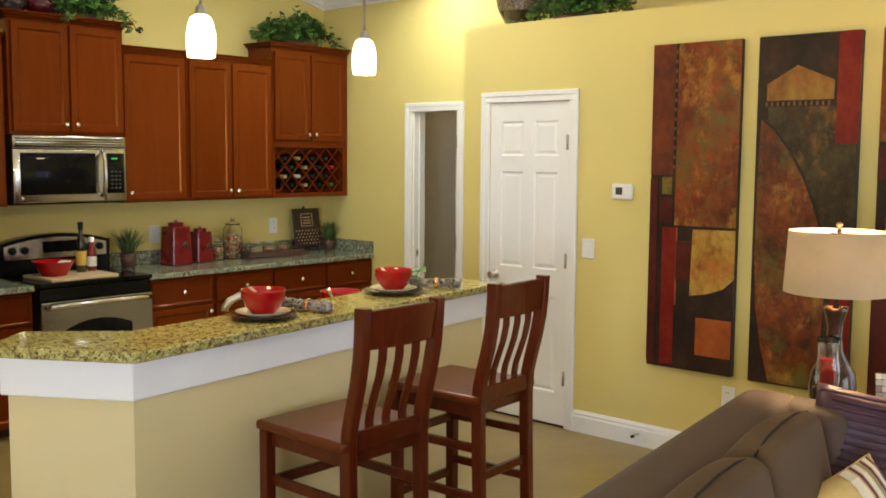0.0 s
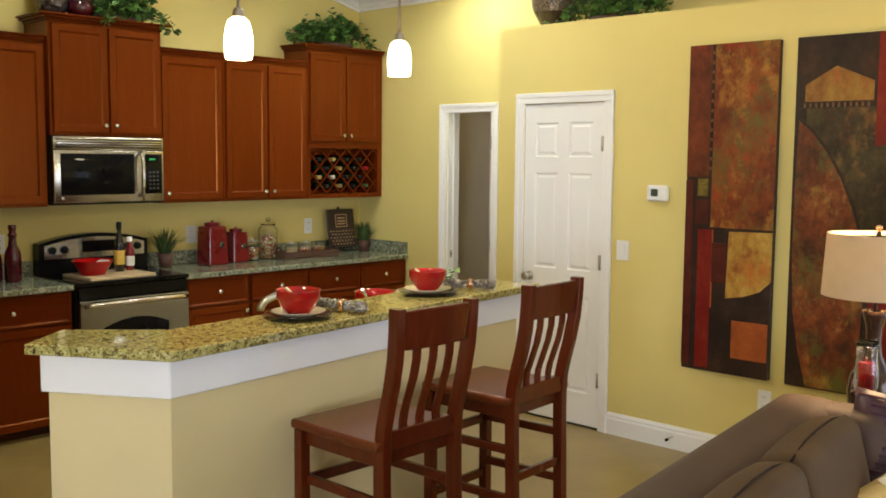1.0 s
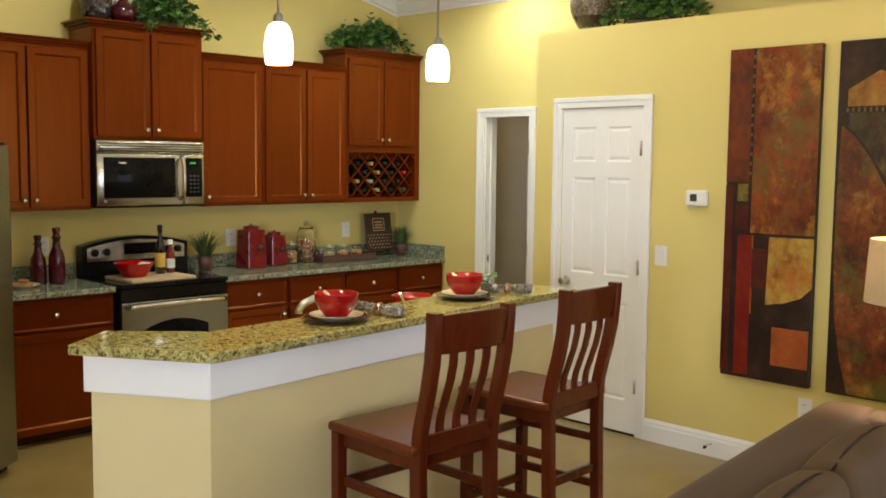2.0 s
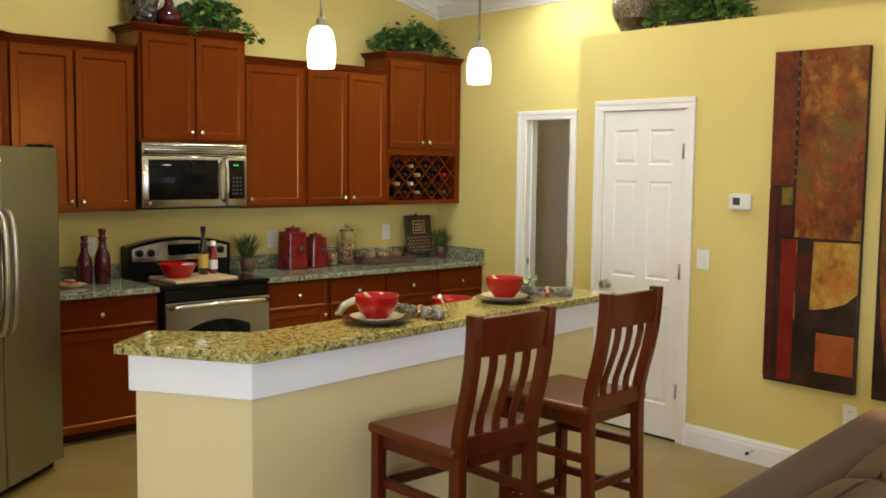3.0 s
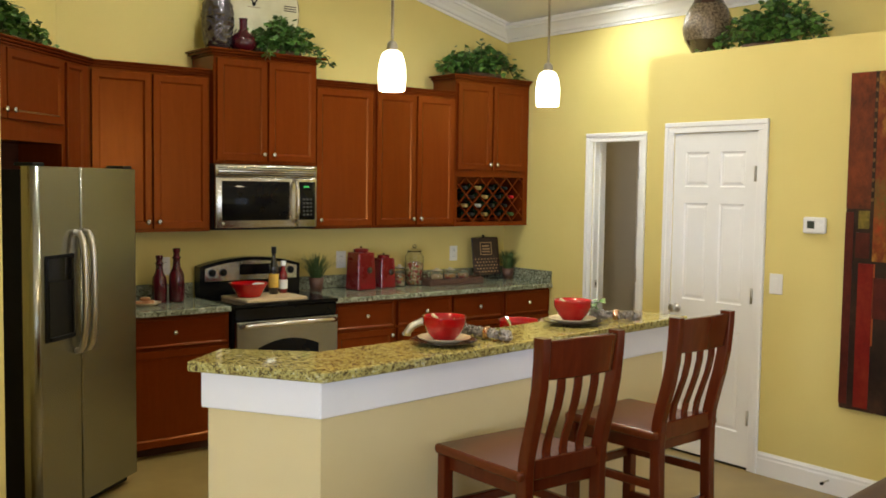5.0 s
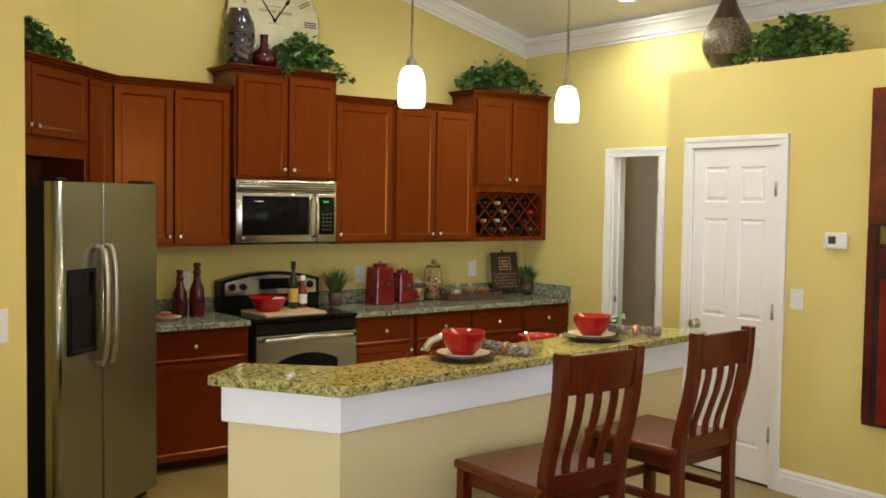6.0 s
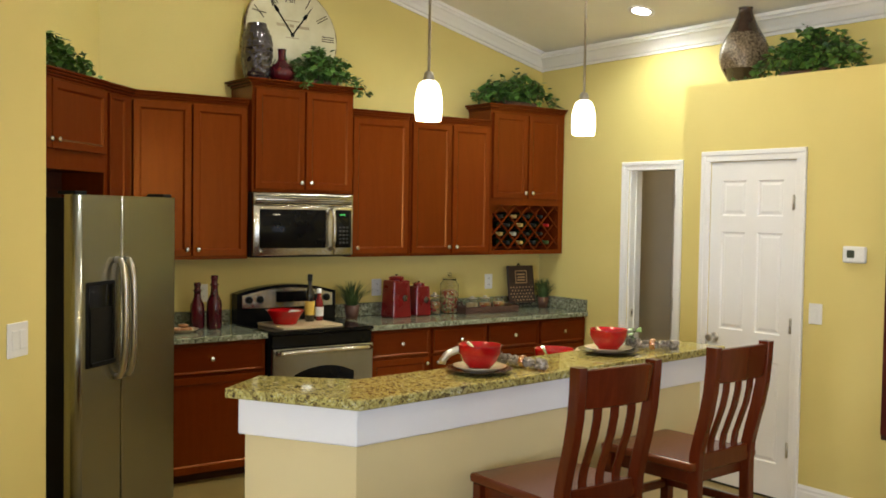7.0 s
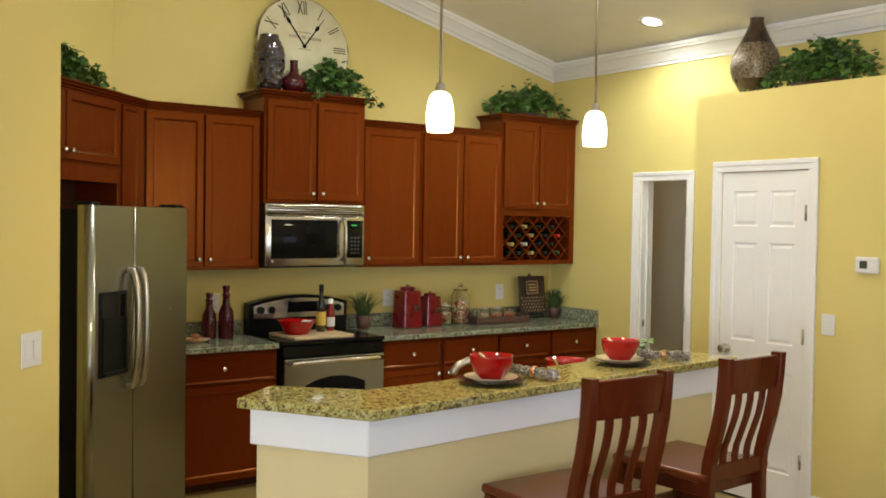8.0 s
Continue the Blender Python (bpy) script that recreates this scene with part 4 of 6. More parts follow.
P_MAROON = mottled("maroon_paint", [(0.3, (0.035, 0.006, 0.005)), (0.5, (0.07, 0.011, 0.008)), (0.7, (0.11, 0.02, 0.011))], 7.0)
P_GREEN = mottled("smoky_green_paint", [(0.36, (0.016, 0.012, 0.008)), (0.5, (0.045, 0.032, 0.014)), (0.68, (0.085, 0.06, 0.02))], 8.0,
                  accent=(((0.24, 0.12, 0.028), 6.0, 0.54), ((0.10, 0.025, 0.012), 5.0, 0.54)))
P_SIENNA = mottled("sienna_paint", [(0.36, (0.06, 0.015, 0.008)), (0.5, (0.13, 0.028, 0.010)), (0.62, (0.18, 0.038, 0.012))], 9.0,
                   accent=(((0.20, 0.12, 0.028), 5.0, 0.58), ((0.30, 0.03, 0.010), 6.0, 0.62)))
PH = 1.797


def painting(y, w, label, patches):
    """A deep canvas on the pantry wall with painted fields; patch corners as fractions from its top left."""
    ob = thing("painting", on_pantry(y, 0.499), label, "painting", "tall abstract paintings")
    part("canvas", box(B(), 0, -0.04, 0, w, -0.001, PH, 0.004), P_BLACK, ob, "dark painted canvas")
    for k, (mat, pts) in enumerate(patches):
        d = 0.0412 + 0.0003 * k
        bm = B()
        va = [bm.verts.new((u * w, -d, (1 - v) * PH)) for u, v in pts]
        vb = [bm.verts.new((u * w, -0.0395, (1 - v) * PH)) for u, v in pts]
        n = len(pts)
        fs = [bm.faces.new(va), bm.faces.new(vb[::-1])] + [bm.faces.new((va[i], vb[i], vb[(i + 1) % n], va[(i + 1) % n])) for i in range(n)]
        bmesh.ops.recalc_face_normals(bm, faces=fs)
        part("painted_field", bm, mat, ob)
    return ob


def rect(u0, v0, u1, v1):
    return [(u0, v0), (u1, v0), (u1, v1), (u0, v1)]


STITCH = mottled("tan_stitch_paint", [(0.3, (0.10, 0.05, 0.018)), (0.7, (0.17, 0.085, 0.03))], 9.0)
pa = [(P_SIENNA, rect(0.0, 0.0, 0.265, 0.40)), (P_GOLD, rect(0.30, 0.0, 1.0, 0.553)), (P_BLACK, rect(0.265, 0.0, 0.30, 0.40)),
      (P_OLIVE, rect(0.14, 0.405, 0.26, 0.458)), (P_MAROON, rect(0.12, 0.47, 0.27, 0.545)), (P_MAROON, rect(0.0, 0.41, 0.09, 0.985)),
      (P_RED, rect(0.16, 0.56, 0.32, 0.99)), (P_ORANGE, rect(0.325, 0.56, 0.338, 0.8)), (P_OCHRE, [(0.52, 0.563), (1.0, 0.560), (1.0, 0.705), (0.88, 0.738), (0.70, 0.757), (0.50, 0.767)]),
      (P_ORANGE, rect(0.585, 0.832, 0.985, 0.947)), (P_MAROON, rect(0.33, 0.60, 0.50, 0.72))]
for i in range(13):
    pa.append((STITCH, rect(0.272, 0.02 + i * 0.029, 0.293, 0.03 + i * 0.029)))
painting(-3.385, 0.514, "tall abstract canvas with rust, gold and red blocks", pa)
arc = [(0.05, 0.235), (0.18, 0.265), (0.34, 0.325), (0.48, 0.395), (0.60, 0.475), (0.68, 0.55), (0.73, 0.63), (0.75, 0.72), (0.73, 0.84), (0.66, 0.995), (0.22, 0.995), (0.13, 0.90), (0.06, 0.78), (0.03, 0.62), (0.03, 0.42)]
pb = [(P_GREEN, rect(0.12, 0.20, 0.99, 0.60)), (P_BLACK, [(min(0.99, u * 1.03 + 0.012), v * 1.0 - 0.008 * (1 - v)) for u, v in arc[:-1]] + [(0.02, 0.42)]), (P_RUST, arc), (P_RED, rect(0.79, 0.0, 1.0, 0.305)), (P_HOUSE, [(0.10, 0.135), (0.40, 0.085), (0.76, 0.130), (0.76, 0.182), (0.10, 0.182)]),
      (P_BLACK, rect(0.04, 0.184, 0.78, 0.20)), (P_RED, rect(0.80, 0.72, 1.0, 0.98))]
for i in range(12):
    pb.append((STITCH, rect(0.09 + i * 0.056, 0.186, 0.11 + i * 0.056, 0.198)))
painting(-3.992, 0.516, "tall abstract canvas with a house shape and a rust arc", pb)
painting(-4.605, 0.514, "tall abstract canvas in rust, maroon and black", [(P_GOLD, rect(0.0, 0.0, 0.7, 0.30)), (P_MAROON, rect(0.0, 0.31, 0.5, 0.40)), (P_OCHRE, rect(0.1, 0.42, 0.9, 0.60)), (P_MAROON, rect(0.0, 0.62, 1.0, 1.0))])


# ---- tableware on the bar ----
CREAM = surface("cream_glaze", (0.64, 0.52, 0.34), (0.69, 0.57, 0.39), 6, 0.2, bump=0.02, coat=0.3)
BROWN = surface("brown_lacquer", (0.030, 0.016, 0.010), (0.055, 0.03, 0.018), 8, 0.18, bump=0.03, coat=0.4)
PEWTER = surface("pewter_napkin", (0.18, 0.16, 0.14), (0.42, 0.39, 0.36), 45, 0.35, 0.6, 0.5, 160, dist=0.004)
COPPER = surface("copper_ring", (0.70, 0.42, 0.28), (0.78, 0.50, 0.34), 9, 0.15, 1.0, 0.0)


def bowl_profile(r, h):
    return [(0, 0), (r * 0.5, 0), (r * 0.52, h * 0.06), (r * 0.60, h * 0.12), (r * 0.80, h * 0.34), (r * 0.92, h * 0.60), (r * 0.965, h * 0.66), (r * 0.97, h * 0.92), (r, h), (r * 0.96, h), (r * 0.90, h * 0.62), (r * 0.72, h * 0.30), (r * 0.4, h * 0.14), (0, h * 0.12)]


def plate_profile(r, h):
    return [(0, 0), (r * 0.62, 0), (r * 0.66, h * 0.15), (r * 0.97, h * 0.85), (r, h), (r * 0.97, h), (r * 0.66, h * 0.42), (r * 0.6, h * 0.32), (0, h * 0.3)]


def place_setting(x, y, r):
    z = 1.0705
    ch = thing("charger_plate", pose(x, y, z), "dark brown lacquered charger plate on the granite bar", "plate", "place settings")
    part("plate", lathe(B(), plate_profile(r, 0.018), 40), BROWN, ch)
    pl = thing("dinner_plate", pose(x, y, z + 0.0085), "cream glazed plate on a charger plate", "plate", "place settings")
    part("plate", lathe(B(), plate_profile(r * 0.80, 0.02), 40), CREAM, pl)
    bo = thing("bowl", pose(x, y, z + 0.0155), "glossy red ceramic bowl on a cream plate", "bowl", "red bowls")
    part("bowl", lathe(B(), bowl_profile(0.084, 0.092), 40), RED, bo)
    sp = thing("spoon", pose(x + 0.006, y + 0.006, z + 0.029), "cream spoon standing in the red bowl", "spoon")
    part("handle", tube(B(), [(0.02, -0.02, 0.0), (0.014, 0.02, 0.03), (0.002, 0.052, 0.062), (-0.006, 0.072, 0.076)], [0.009, 0.006, 0.005, 0.006], 8, 0.5), CREAM, sp)


place_setting(-3.222, -3.285, 0.128)
place_setting(-2.415, -3.170, 0.132)


def napkin(x, y, turn, label):
    """A knotted silvery napkin held by a copper ring."""
    nk = thing("napkin", pose(x, y, 1.0705, 0, 0, turn), label, "napkin", "silvery napkins")
    rng2 = random.Random(int(abs(x) * 100))
    bm = B()
    for k in range(30):
        u = (k + 0.5) / 30 * 2 - 1
        rad = 0.012 + 0.028 * abs(u) ** 0.8 * (1.25 - abs(u) * 0.55)
        for j in range(4):
            a = rng2.uniform(0, 2 * math.pi)
            c = (u * 0.112, rad * 0.75 * math.cos(a), 0.022 + rad * 0.42 * math.sin(a) + 0.004)
            m = Matrix.LocRotScale(c, Euler((rng2.uniform(0, 6), rng2.uniform(0, 6), rng2.uniform(0, 6))), (0.014, 0.010, 0.005))
            bmesh.ops.create_icosphere(bm, subdivisions=1, radius=1.0, matrix=m)
    for v in bm.verts:
        v.co.z = max(v.co.z, 0.0)
    part("folds", bm, PEWTER, nk, "crumpled silvery cloth")
    ring = lathe(B(), [(0.02, -0.013), (0.024, -0.008), (0.025, 0), (0.024, 0.008), (0.02, 0.013), (0.018, 0.008), (0.018, -0.008), (0.02, -0.013)], 20, m=Matrix.Translation((0.0, 0, 0.026)) @ Matrix.Rotation(radians(90), 4, "Y"))
    part("ring", ring, COPPER, nk, "shiny copper napkin ring")


napkin(-3.01, -3.29, -75, "knotted silvery napkin with copper ring beside a red bowl")
napkin(-2.165, -3.20, -55, "knotted silvery napkin with copper ring at the bar end")
# the sink counter behind the bar
SINK = [(-3.64, -3.16), (-1.86, -2.955), (-1.93, -2.36), (-3.55, -2.545)]
sc = thing("sink_counter", pose(0, 0, 0), "cherry sink cabinet with granite top behind the bar", "cabinet")
part("body", prism(B(), inset(SINK, 0.02), 0.1, 0.864), CHERRY, sc)
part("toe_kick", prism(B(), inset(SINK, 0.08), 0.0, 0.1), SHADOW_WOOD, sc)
part("granite_top", prism(B(), inset(SINK, 0.004), 0.865, 0.90, 0.004), GRANITE_BAR, sc, "gold granite worktop")
fc = thing("faucet", pose(-2.90, -2.83, 0.865, 0, 0, 10), "brushed nickel kitchen faucet behind the bar", "faucet")
fc.location.z = 0.9005
fc.scale = (1, 1, 0.87)
part("base", lathe(B(), [(0, 0), (0.03, 0), (0.03, 0.01), (0.022, 0.02), (0.02, 0.10), (0, 0.10)], 18), NICKEL, fc)
part("spout", tube(B(), [(0, 0, 0.1), (0.0, 0.0, 0.155), (-0.02, 0.012, 0.195), (-0.07, 0.03, 0.207), (-0.115, 0.045, 0.187), (-0.135, 0.052, 0.16), (-0.138, 0.053, 0.14)], [0.016, 0.016, 0.018, 0.018, 0.017, 0.016, 0.015], 14), NICKEL, fc)
part("lever", tube(B(), [(0.0, 0.0, 0.175), (0.05, 0.02, 0.19), (0.10, 0.03, 0.20)], [0.011, 0.008, 0.009], 10), CHROME, fc)
b3 = thing("bowl", pose(-2.30, -2.70, 0.9005), "large glossy red bowl on the sink counter", "bowl", "red bowls")
part("bowl", lathe(B(), bowl_profile(0.098, 0.125), 40), RED, b3)
sp3 = thing("ladle", pose(-2.37, -2.73, 0.925), "steel ladle standing in the red bowl", "ladle")
part("handle", tube(B(), [(0.05, 0.02, 0.0), (0.0, 0.0, 0.07), (-0.045, -0.012, 0.122)], [0.012, 0.006, 0.008], 8), CHROME, sp3)

sprig = thing("herb_sprig", pose(-2.225, -3.105, 1.0705), "small green herb sprig beside the bowl", "herb")
cl3 = thing("cloth_napkin", pose(-2.205, -2.735, 0.9005, 0, 0, 20), "cream crumpled cloth beside the large red bowl", "cloth")
bm = B()
for k in range(9):
    m = Matrix.LocRotScale((0.018 * math.cos(k * 2.2), 0.02 * math.sin(k * 2.2), 0.012 + 0.0115 * k), Euler((k, 2 * k, 0.5 * k)), (0.034 - 0.002 * k, 0.028, 0.016))
    bmesh.ops.create_icosphere(bm, subdivisions=2, radius=1.0, matrix=m)
for v in bm.verts:
    v.co.z = max(0.0, v.co.z)
part("cloth", bm, CREAM, cl3)


# ---- things on the range ----
BOARD = wood("maple_board", (0.46, 0.33, 0.18), (0.55, 0.41, 0.24), (0.62, 0.48, 0.30), 0.5, "x", 0.0, 0.08)
cb = thing("cutting_board", pose(-2.43, -0.41, 0.9072, 0, 0, 2), "pale maple cutting board on the cooktop", "cutting board")
part("board", box(B(), -0.27, -0.19, 0.0, 0.175, 0.16, 0.02, 0.004, 2), BOARD, cb)
RZ = 0.9275
b4 = thing("bowl", pose(-2.585, -0.42, RZ), "red ceramic serving bowl on the cutting board", "bowl", "red bowls")
part("bowl", lathe(B(), [(0, 0), (0.075, 0), (0.078, 0.008), (0.105, 0.055), (0.125, 0.085), (0.13, 0.09), (0.122, 0.09), (0.10, 0.05), (0.07, 0.014), (0, 0.012)], 36), RED, b4)
tw = thing("cloth_napkin", pose(-2.545, -0.44, RZ + 0.045, 0, 0, 15), "white folded cloth tucked in the red bowl", "cloth")
bm = box(B(), -0.045, -0.05, 0, 0.05, 0.04, 0.03, 0.01, 2)
bmesh.ops.transform(bm, matrix=Matrix.Rotation(radians(-22), 4, "Y"), verts=bm.verts)
part("cloth", bm, surface("white_cotton", (0.72, 0.70, 0.66), (0.80, 0.78, 0.74), 30, 0.9, bump=0.5, fine=200), tw)
DARK_GLASS = surface("dark_bottle_glass", (0.008, 0.007, 0.004), (0.014, 0.011, 0.006), 6, 0.05, bump=0, coat=0.5)
YELLOW = surface("yellow_label", (0.55, 0.36, 0.05), (0.62, 0.42, 0.08), 20, 0.6)
WHITE_LABEL = surface("white_label", (0.66, 0.64, 0.60), (0.75, 0.73, 0.69), 20, 0.6)
RED_GLASS = surface("red_bottle_glass", (0.16, 0.004, 0.006), (0.22, 0.008, 0.01), 6, 0.06, bump=0, coat=0.5)


def bottle_profile(r, h, neck=0.013):
    return [(0, 0), (r, 0), (r, h * 0.55), (r * 0.92, h * 0.62), (neck * 1.15, h * 0.73), (neck, h * 0.80), (neck, h * 0.97), (neck * 1.2, h * 0.975), (neck * 1.2, h), (0, h)]


def bottle(x, y, z, r, h, glass_mat, label_mat, cap_mat, label, name="bottle"):
    bo = thing(name, pose(x, y, z), label, "bottle")
    part("glass", lathe(B(), bottle_profile(r, h), 24), glass_mat, bo)
    part("label", lathe(B(), [(r + 0.0008, h * 0.14), (r + 0.0012, h * 0.15), (r + 0.0012, h * 0.42), (r + 0.0008, h * 0.43)], 24), label_mat, bo, "paper label")
    part("cap", lathe(B(), [(0.0165, h * 0.86), (0.0168, h * 1.003), (0, h * 1.006)], 16), cap_mat, bo)
    return bo


bottle(-2.378, -0.37, RZ, 0.032, 0.315, DARK_GLASS, YELLOW, BLACK_MATT, "dark wine bottle with yellow label on the board", "wine_bottle")
bottle(-2.295, -0.35, RZ, 0.028, 0.215, RED_GLASS, WHITE_LABEL, WHITE_PLASTIC, "red sauce bottle with white label on the board")

# ---- things on the worktop ----
WT = CT + 0.0005
OXBLOOD = surface("oxblood_glaze", (0.040, 0.002, 0.005), (0.080, 0.004, 0.010), 6, 0.16, bump=0.03, coat=0.3)


def flask(x, y, h, r, label):
    f = thing("decorative_bottle", pose(x, y, WT, 0, 0, 20), label, "bottle", "oxblood bottles")
    part("body", lathe(B(), [(0, 0), (r * 0.92, 0), (r, h * 0.03), (r * 1.04, h * 0.25), (r, h * 0.46), (r * 0.93, h * 0.53), (r * 0.72, h * 0.595)], 24), OXBLOOD, f)
    part("neck", lathe(B(), [(r * 0.72, h * 0.595), (r * 0.55, h * 0.65), (r * 0.48, h * 0.74), (r * 0.46, h * 0.80), (r * 0.58, h * 0.815), (r * 0.58, h * 0.84), (r * 0.42, h * 0.855), (r * 0.42, h * 0.92), (r * 0.50, h * 0.935), (r * 0.50, h * 0.985), (r * 0.4, h), (0, h)], 20), OXBLOOD, f)


flask(-3.10, -0.20, 0.30, 0.046, "oxblood ceramic bottle on the worktop by the refrigerator")
flask(-3.0, -0.235, 0.345, 0.048, "taller oxblood ceramic bottle beside another bottle")
py = thing("plate", pose(-3.235, -0.30, WT), "cream plate of biscuits by the refrigerator", "plate")
part("dish", lathe(B(), plate_profile(0.10, 0.02), 30), CREAM, py)
BISCUIT = surface("brown_biscuit", (0.30, 0.12, 0.04), (0.42, 0.2, 0.08), 30, 0.8, bump=0.6, fine=90)
for k, (dx, dy, dz) in enumerate(((-0.03, 0.0, 0.008), (0.035, 0.02, 0.008), (0.0, -0.035, 0.008), (0.005, 0.005, 0.030))):
    part("biscuit", lathe(B(), [(0, 0), (0.03, 0), (0.034, 0.008), (0.028, 0.018), (0, 0.021)], 16, (dx, dy, dz)), BISCUIT, py, "brown biscuit")


def canister(x, y, w, h, label):
    c = thing("canister", pose(x, y, WT, 0, 0, 3), label, "canister", "red canisters")
    bm = B()
    box(bm, -w / 2, -w / 2, 0, w / 2, w / 2, h * 0.86, 0.012, 3)
    for v in bm.verts:
        if v.co.z > h * 0.8:
            v.co.x *= 0.88
            v.co.y *= 0.88
    part("body", bm, RED_MATT, c)
    part("collar", lathe(B(), [(w * 0.33, h * 0.862), (w * 0.31, h * 0.90), (w * 0.34, h * 0.905), (w * 0.34, h * 0.935), (w * 0.2, h * 0.955), (0, h * 0.957)], 24), RED_MATT, c, "red lid")
    part("knob", lathe(B(), [(0.006, h * 0.955), (0.005, h * 0.975), (0.011, h * 0.985), (0.008, h), (0, h * 1.003)], 14), BROWN, c)
    med = part("medallion", lathe(B(), [(0, 0), (0.024, 0), (0.022, 0.004), (0, 0.005)], 16, m=Matrix.Translation((0.02, -w / 2 - 0.0003, h * 0.46)) @ Matrix.Rotation(radians(90), 4, "X")), BROWN, c, "dark round medallion")


canister(-1.572, -0.20, 0.165, 0.315, "large red square canister with dark lid on the worktop")
canister(-1.352, -0.17, 0.14, 0.258, "smaller red square canister with dark lid")
CLEAR = glass("clear_glass", (0.97, 0.98, 0.97))
SWEETS, snt, sn, sb = make("mixed_sweets")
vor = sn.new("ShaderNodeTexVoronoi")
vor.inputs["Scale"].default_value = 62.0
stc = sn.new("ShaderNodeTexCoord")
snt.links.new(stc.outputs["Object"], vor.inputs["Vector"])
sr = ramp_of(snt, [(0.15, (0.42, 0.05, 0.03)), (0.38, (0.70, 0.52, 0.28)), (0.55, (0.30, 0.30, 0.10)), (0.72, (0.60, 0.26, 0.07)), (0.9, (0.74, 0.66, 0.50))])
sr.color_ramp.interpolation = "CONSTANT"
snt.links.new(vor.outputs["Color"], sr.inputs[0])
snt.links.new(sr.outputs[0], sb.inputs["Base Color"])
sb.inputs["Roughness"].default_value = 0.35
bump_of(snt, vor.outputs["Distance"], 0.8, 0.006)
PASTA = surface("dried_pasta", (0.52, 0.36, 0.16), (0.62, 0.48, 0.28), 40, 0.6, bump=0.8, fine=60, dist=0.006)


def jar(x, y, z, r, h, fill, label, lid=True, tall=False):
    j = thing("glass_jar", pose(x, y, z), label, "jar", "glass jars")
    prof = [(0, 0), (r, 0), (r, h * 0.72), (r * 0.72, h * 0.80), (r * 0.74, h * 0.84), (r * 0.70, h * 0.84), (r * 0.68, h * 0.80), (r * 0.95, h * 0.71), (r * 0.95, 0.006), (0, 0.006)]
    g = part("glass", lathe(B(), prof, 24), CLEAR, j, "clear glass body")
    part("contents", lathe(B(), [(0, 0.0065), (r * 0.93, 0.0065), (r * 0.93, h * 0.52), (r * 0.5, h * 0.57), (0, h * 0.58)], 20), fill, j)
    if lid:
        part("lid", lathe(B(), [(r * 0.80, h * 0.842), (r * 0.80, h * 0.87), (r * 0.45, h * 0.90), (0.012, h * 0.92), (0.018, h * 0.965), (0.01, h), (0, h)], 20), CLEAR if tall else NICKEL, j)


jar(-1.195, -0.16, WT, 0.047, 0.165, SWEETS, "small glass jar of sweets beside the red canister")
jar(-1.035, -0.13, WT, 0.072, 0.31, SWEETS, "tall glass jar with domed lid on the worktop", True, True)
WICKER = surface("dark_wicker", (0.045, 0.018, 0.010), (0.12, 0.055, 0.03), 60, 0.6, bump=0.9, fine=140, dist=0.005)
ty = thing("serving_tray", pose(-0.76, -0.25, WT, 0, 0, -4), "dark wicker tray with small jars on the worktop", "tray")
part("floor_panel", box(B(), -0.25, -0.085, 0, 0.25, 0.085, 0.012, 0.003), WICKER, ty)
for a in ((-0.25, -0.085, 0.25, -0.072), (-0.25, 0.072, 0.25, 0.085), (-0.25, -0.0715, -0.237, 0.0715), (0.237, -0.0715, 0.25, 0.0715)):
    part("side_panel", box(B(), a[0], a[1], 0.0125, a[2], a[3], 0.055, 0.003), WICKER, ty)
for s in (-1, 1):
    part("handle", tube(B(), [(s * 0.243, -0.04, 0.056), (s * 0.25, -0.03, 0.085), (s * 0.25, 0.03, 0.085), (s * 0.243, 0.04, 0.056)], 0.006, 8), WICKER, ty)
for k, (jx, fill) in enumerate(((-0.905, PASTA), (-0.775, SWEETS), (-0.64, SWEETS))):
    jar(jx, -0.25, WT + 0.0125, 0.05, 0.12, fill, "squat glass jar of sweets standing on the tray", k < 2)
# framed sign on a small easel
CHALK = surface("dark_sign_board", (0.022, 0.010, 0.008), (0.040, 0.018, 0.012), 12, 0.5, bump=0.2)
sg = thing("framed_sign", pose(-0.287, -0.13, WT, 0, 0, -2), "dark dotted sign board on a wire easel", "sign")
lean = Matrix.Rotation(radians(-8), 4, "X")
bm = box(B(), -0.135, -0.008, 0.045, 0.135, 0.008, 0.350, 0.003)
bmesh.ops.transform(bm, matrix=lean, verts=bm.verts)
part("board", bm, CHALK, sg)
TANP = surface("tan_print", (0.38, 0.24, 0.12), (0.46, 0.31, 0.17), 20, 0.6)
for r in range(5):
    for c in range(8):
        x, z = -0.114 + c * 0.032 + (0.016 if r % 2 else 0), 0.068 + r * 0.026
        if x < 0.124:
            bm = lathe(B(), [(0, 0.0), (0.0065, 0.0), (0.0065, 0.001), (0, 0.0012)], 8, m=lean @ Matrix.Translation((x, -0.0082, z)) @ Matrix.Rotation(radians(90), 4, "X"))
            part("dot", bm, TANP, sg)
for a in ((-0.060, 0.205, 0.060, 0.212), (-0.060, 0.303, 0.060, 0.310), (-0.060, 0.2125, -0.053, 0.3025), (0.053, 0.2125, 0.060, 0.3025), (-0.040, 0.272, 0.036, 0.284), (-0.036, 0.248, 0.040, 0.260), (-0.040, 0.226, 0.040, 0.238)):
    bm = box(B(), a[0], -0.0098, a[1], a[2], -0.0082, a[3])
    bmesh.ops.transform(bm, matrix=lean, verts=bm.verts)
    part("printed_bar", bm, TANP, sg)
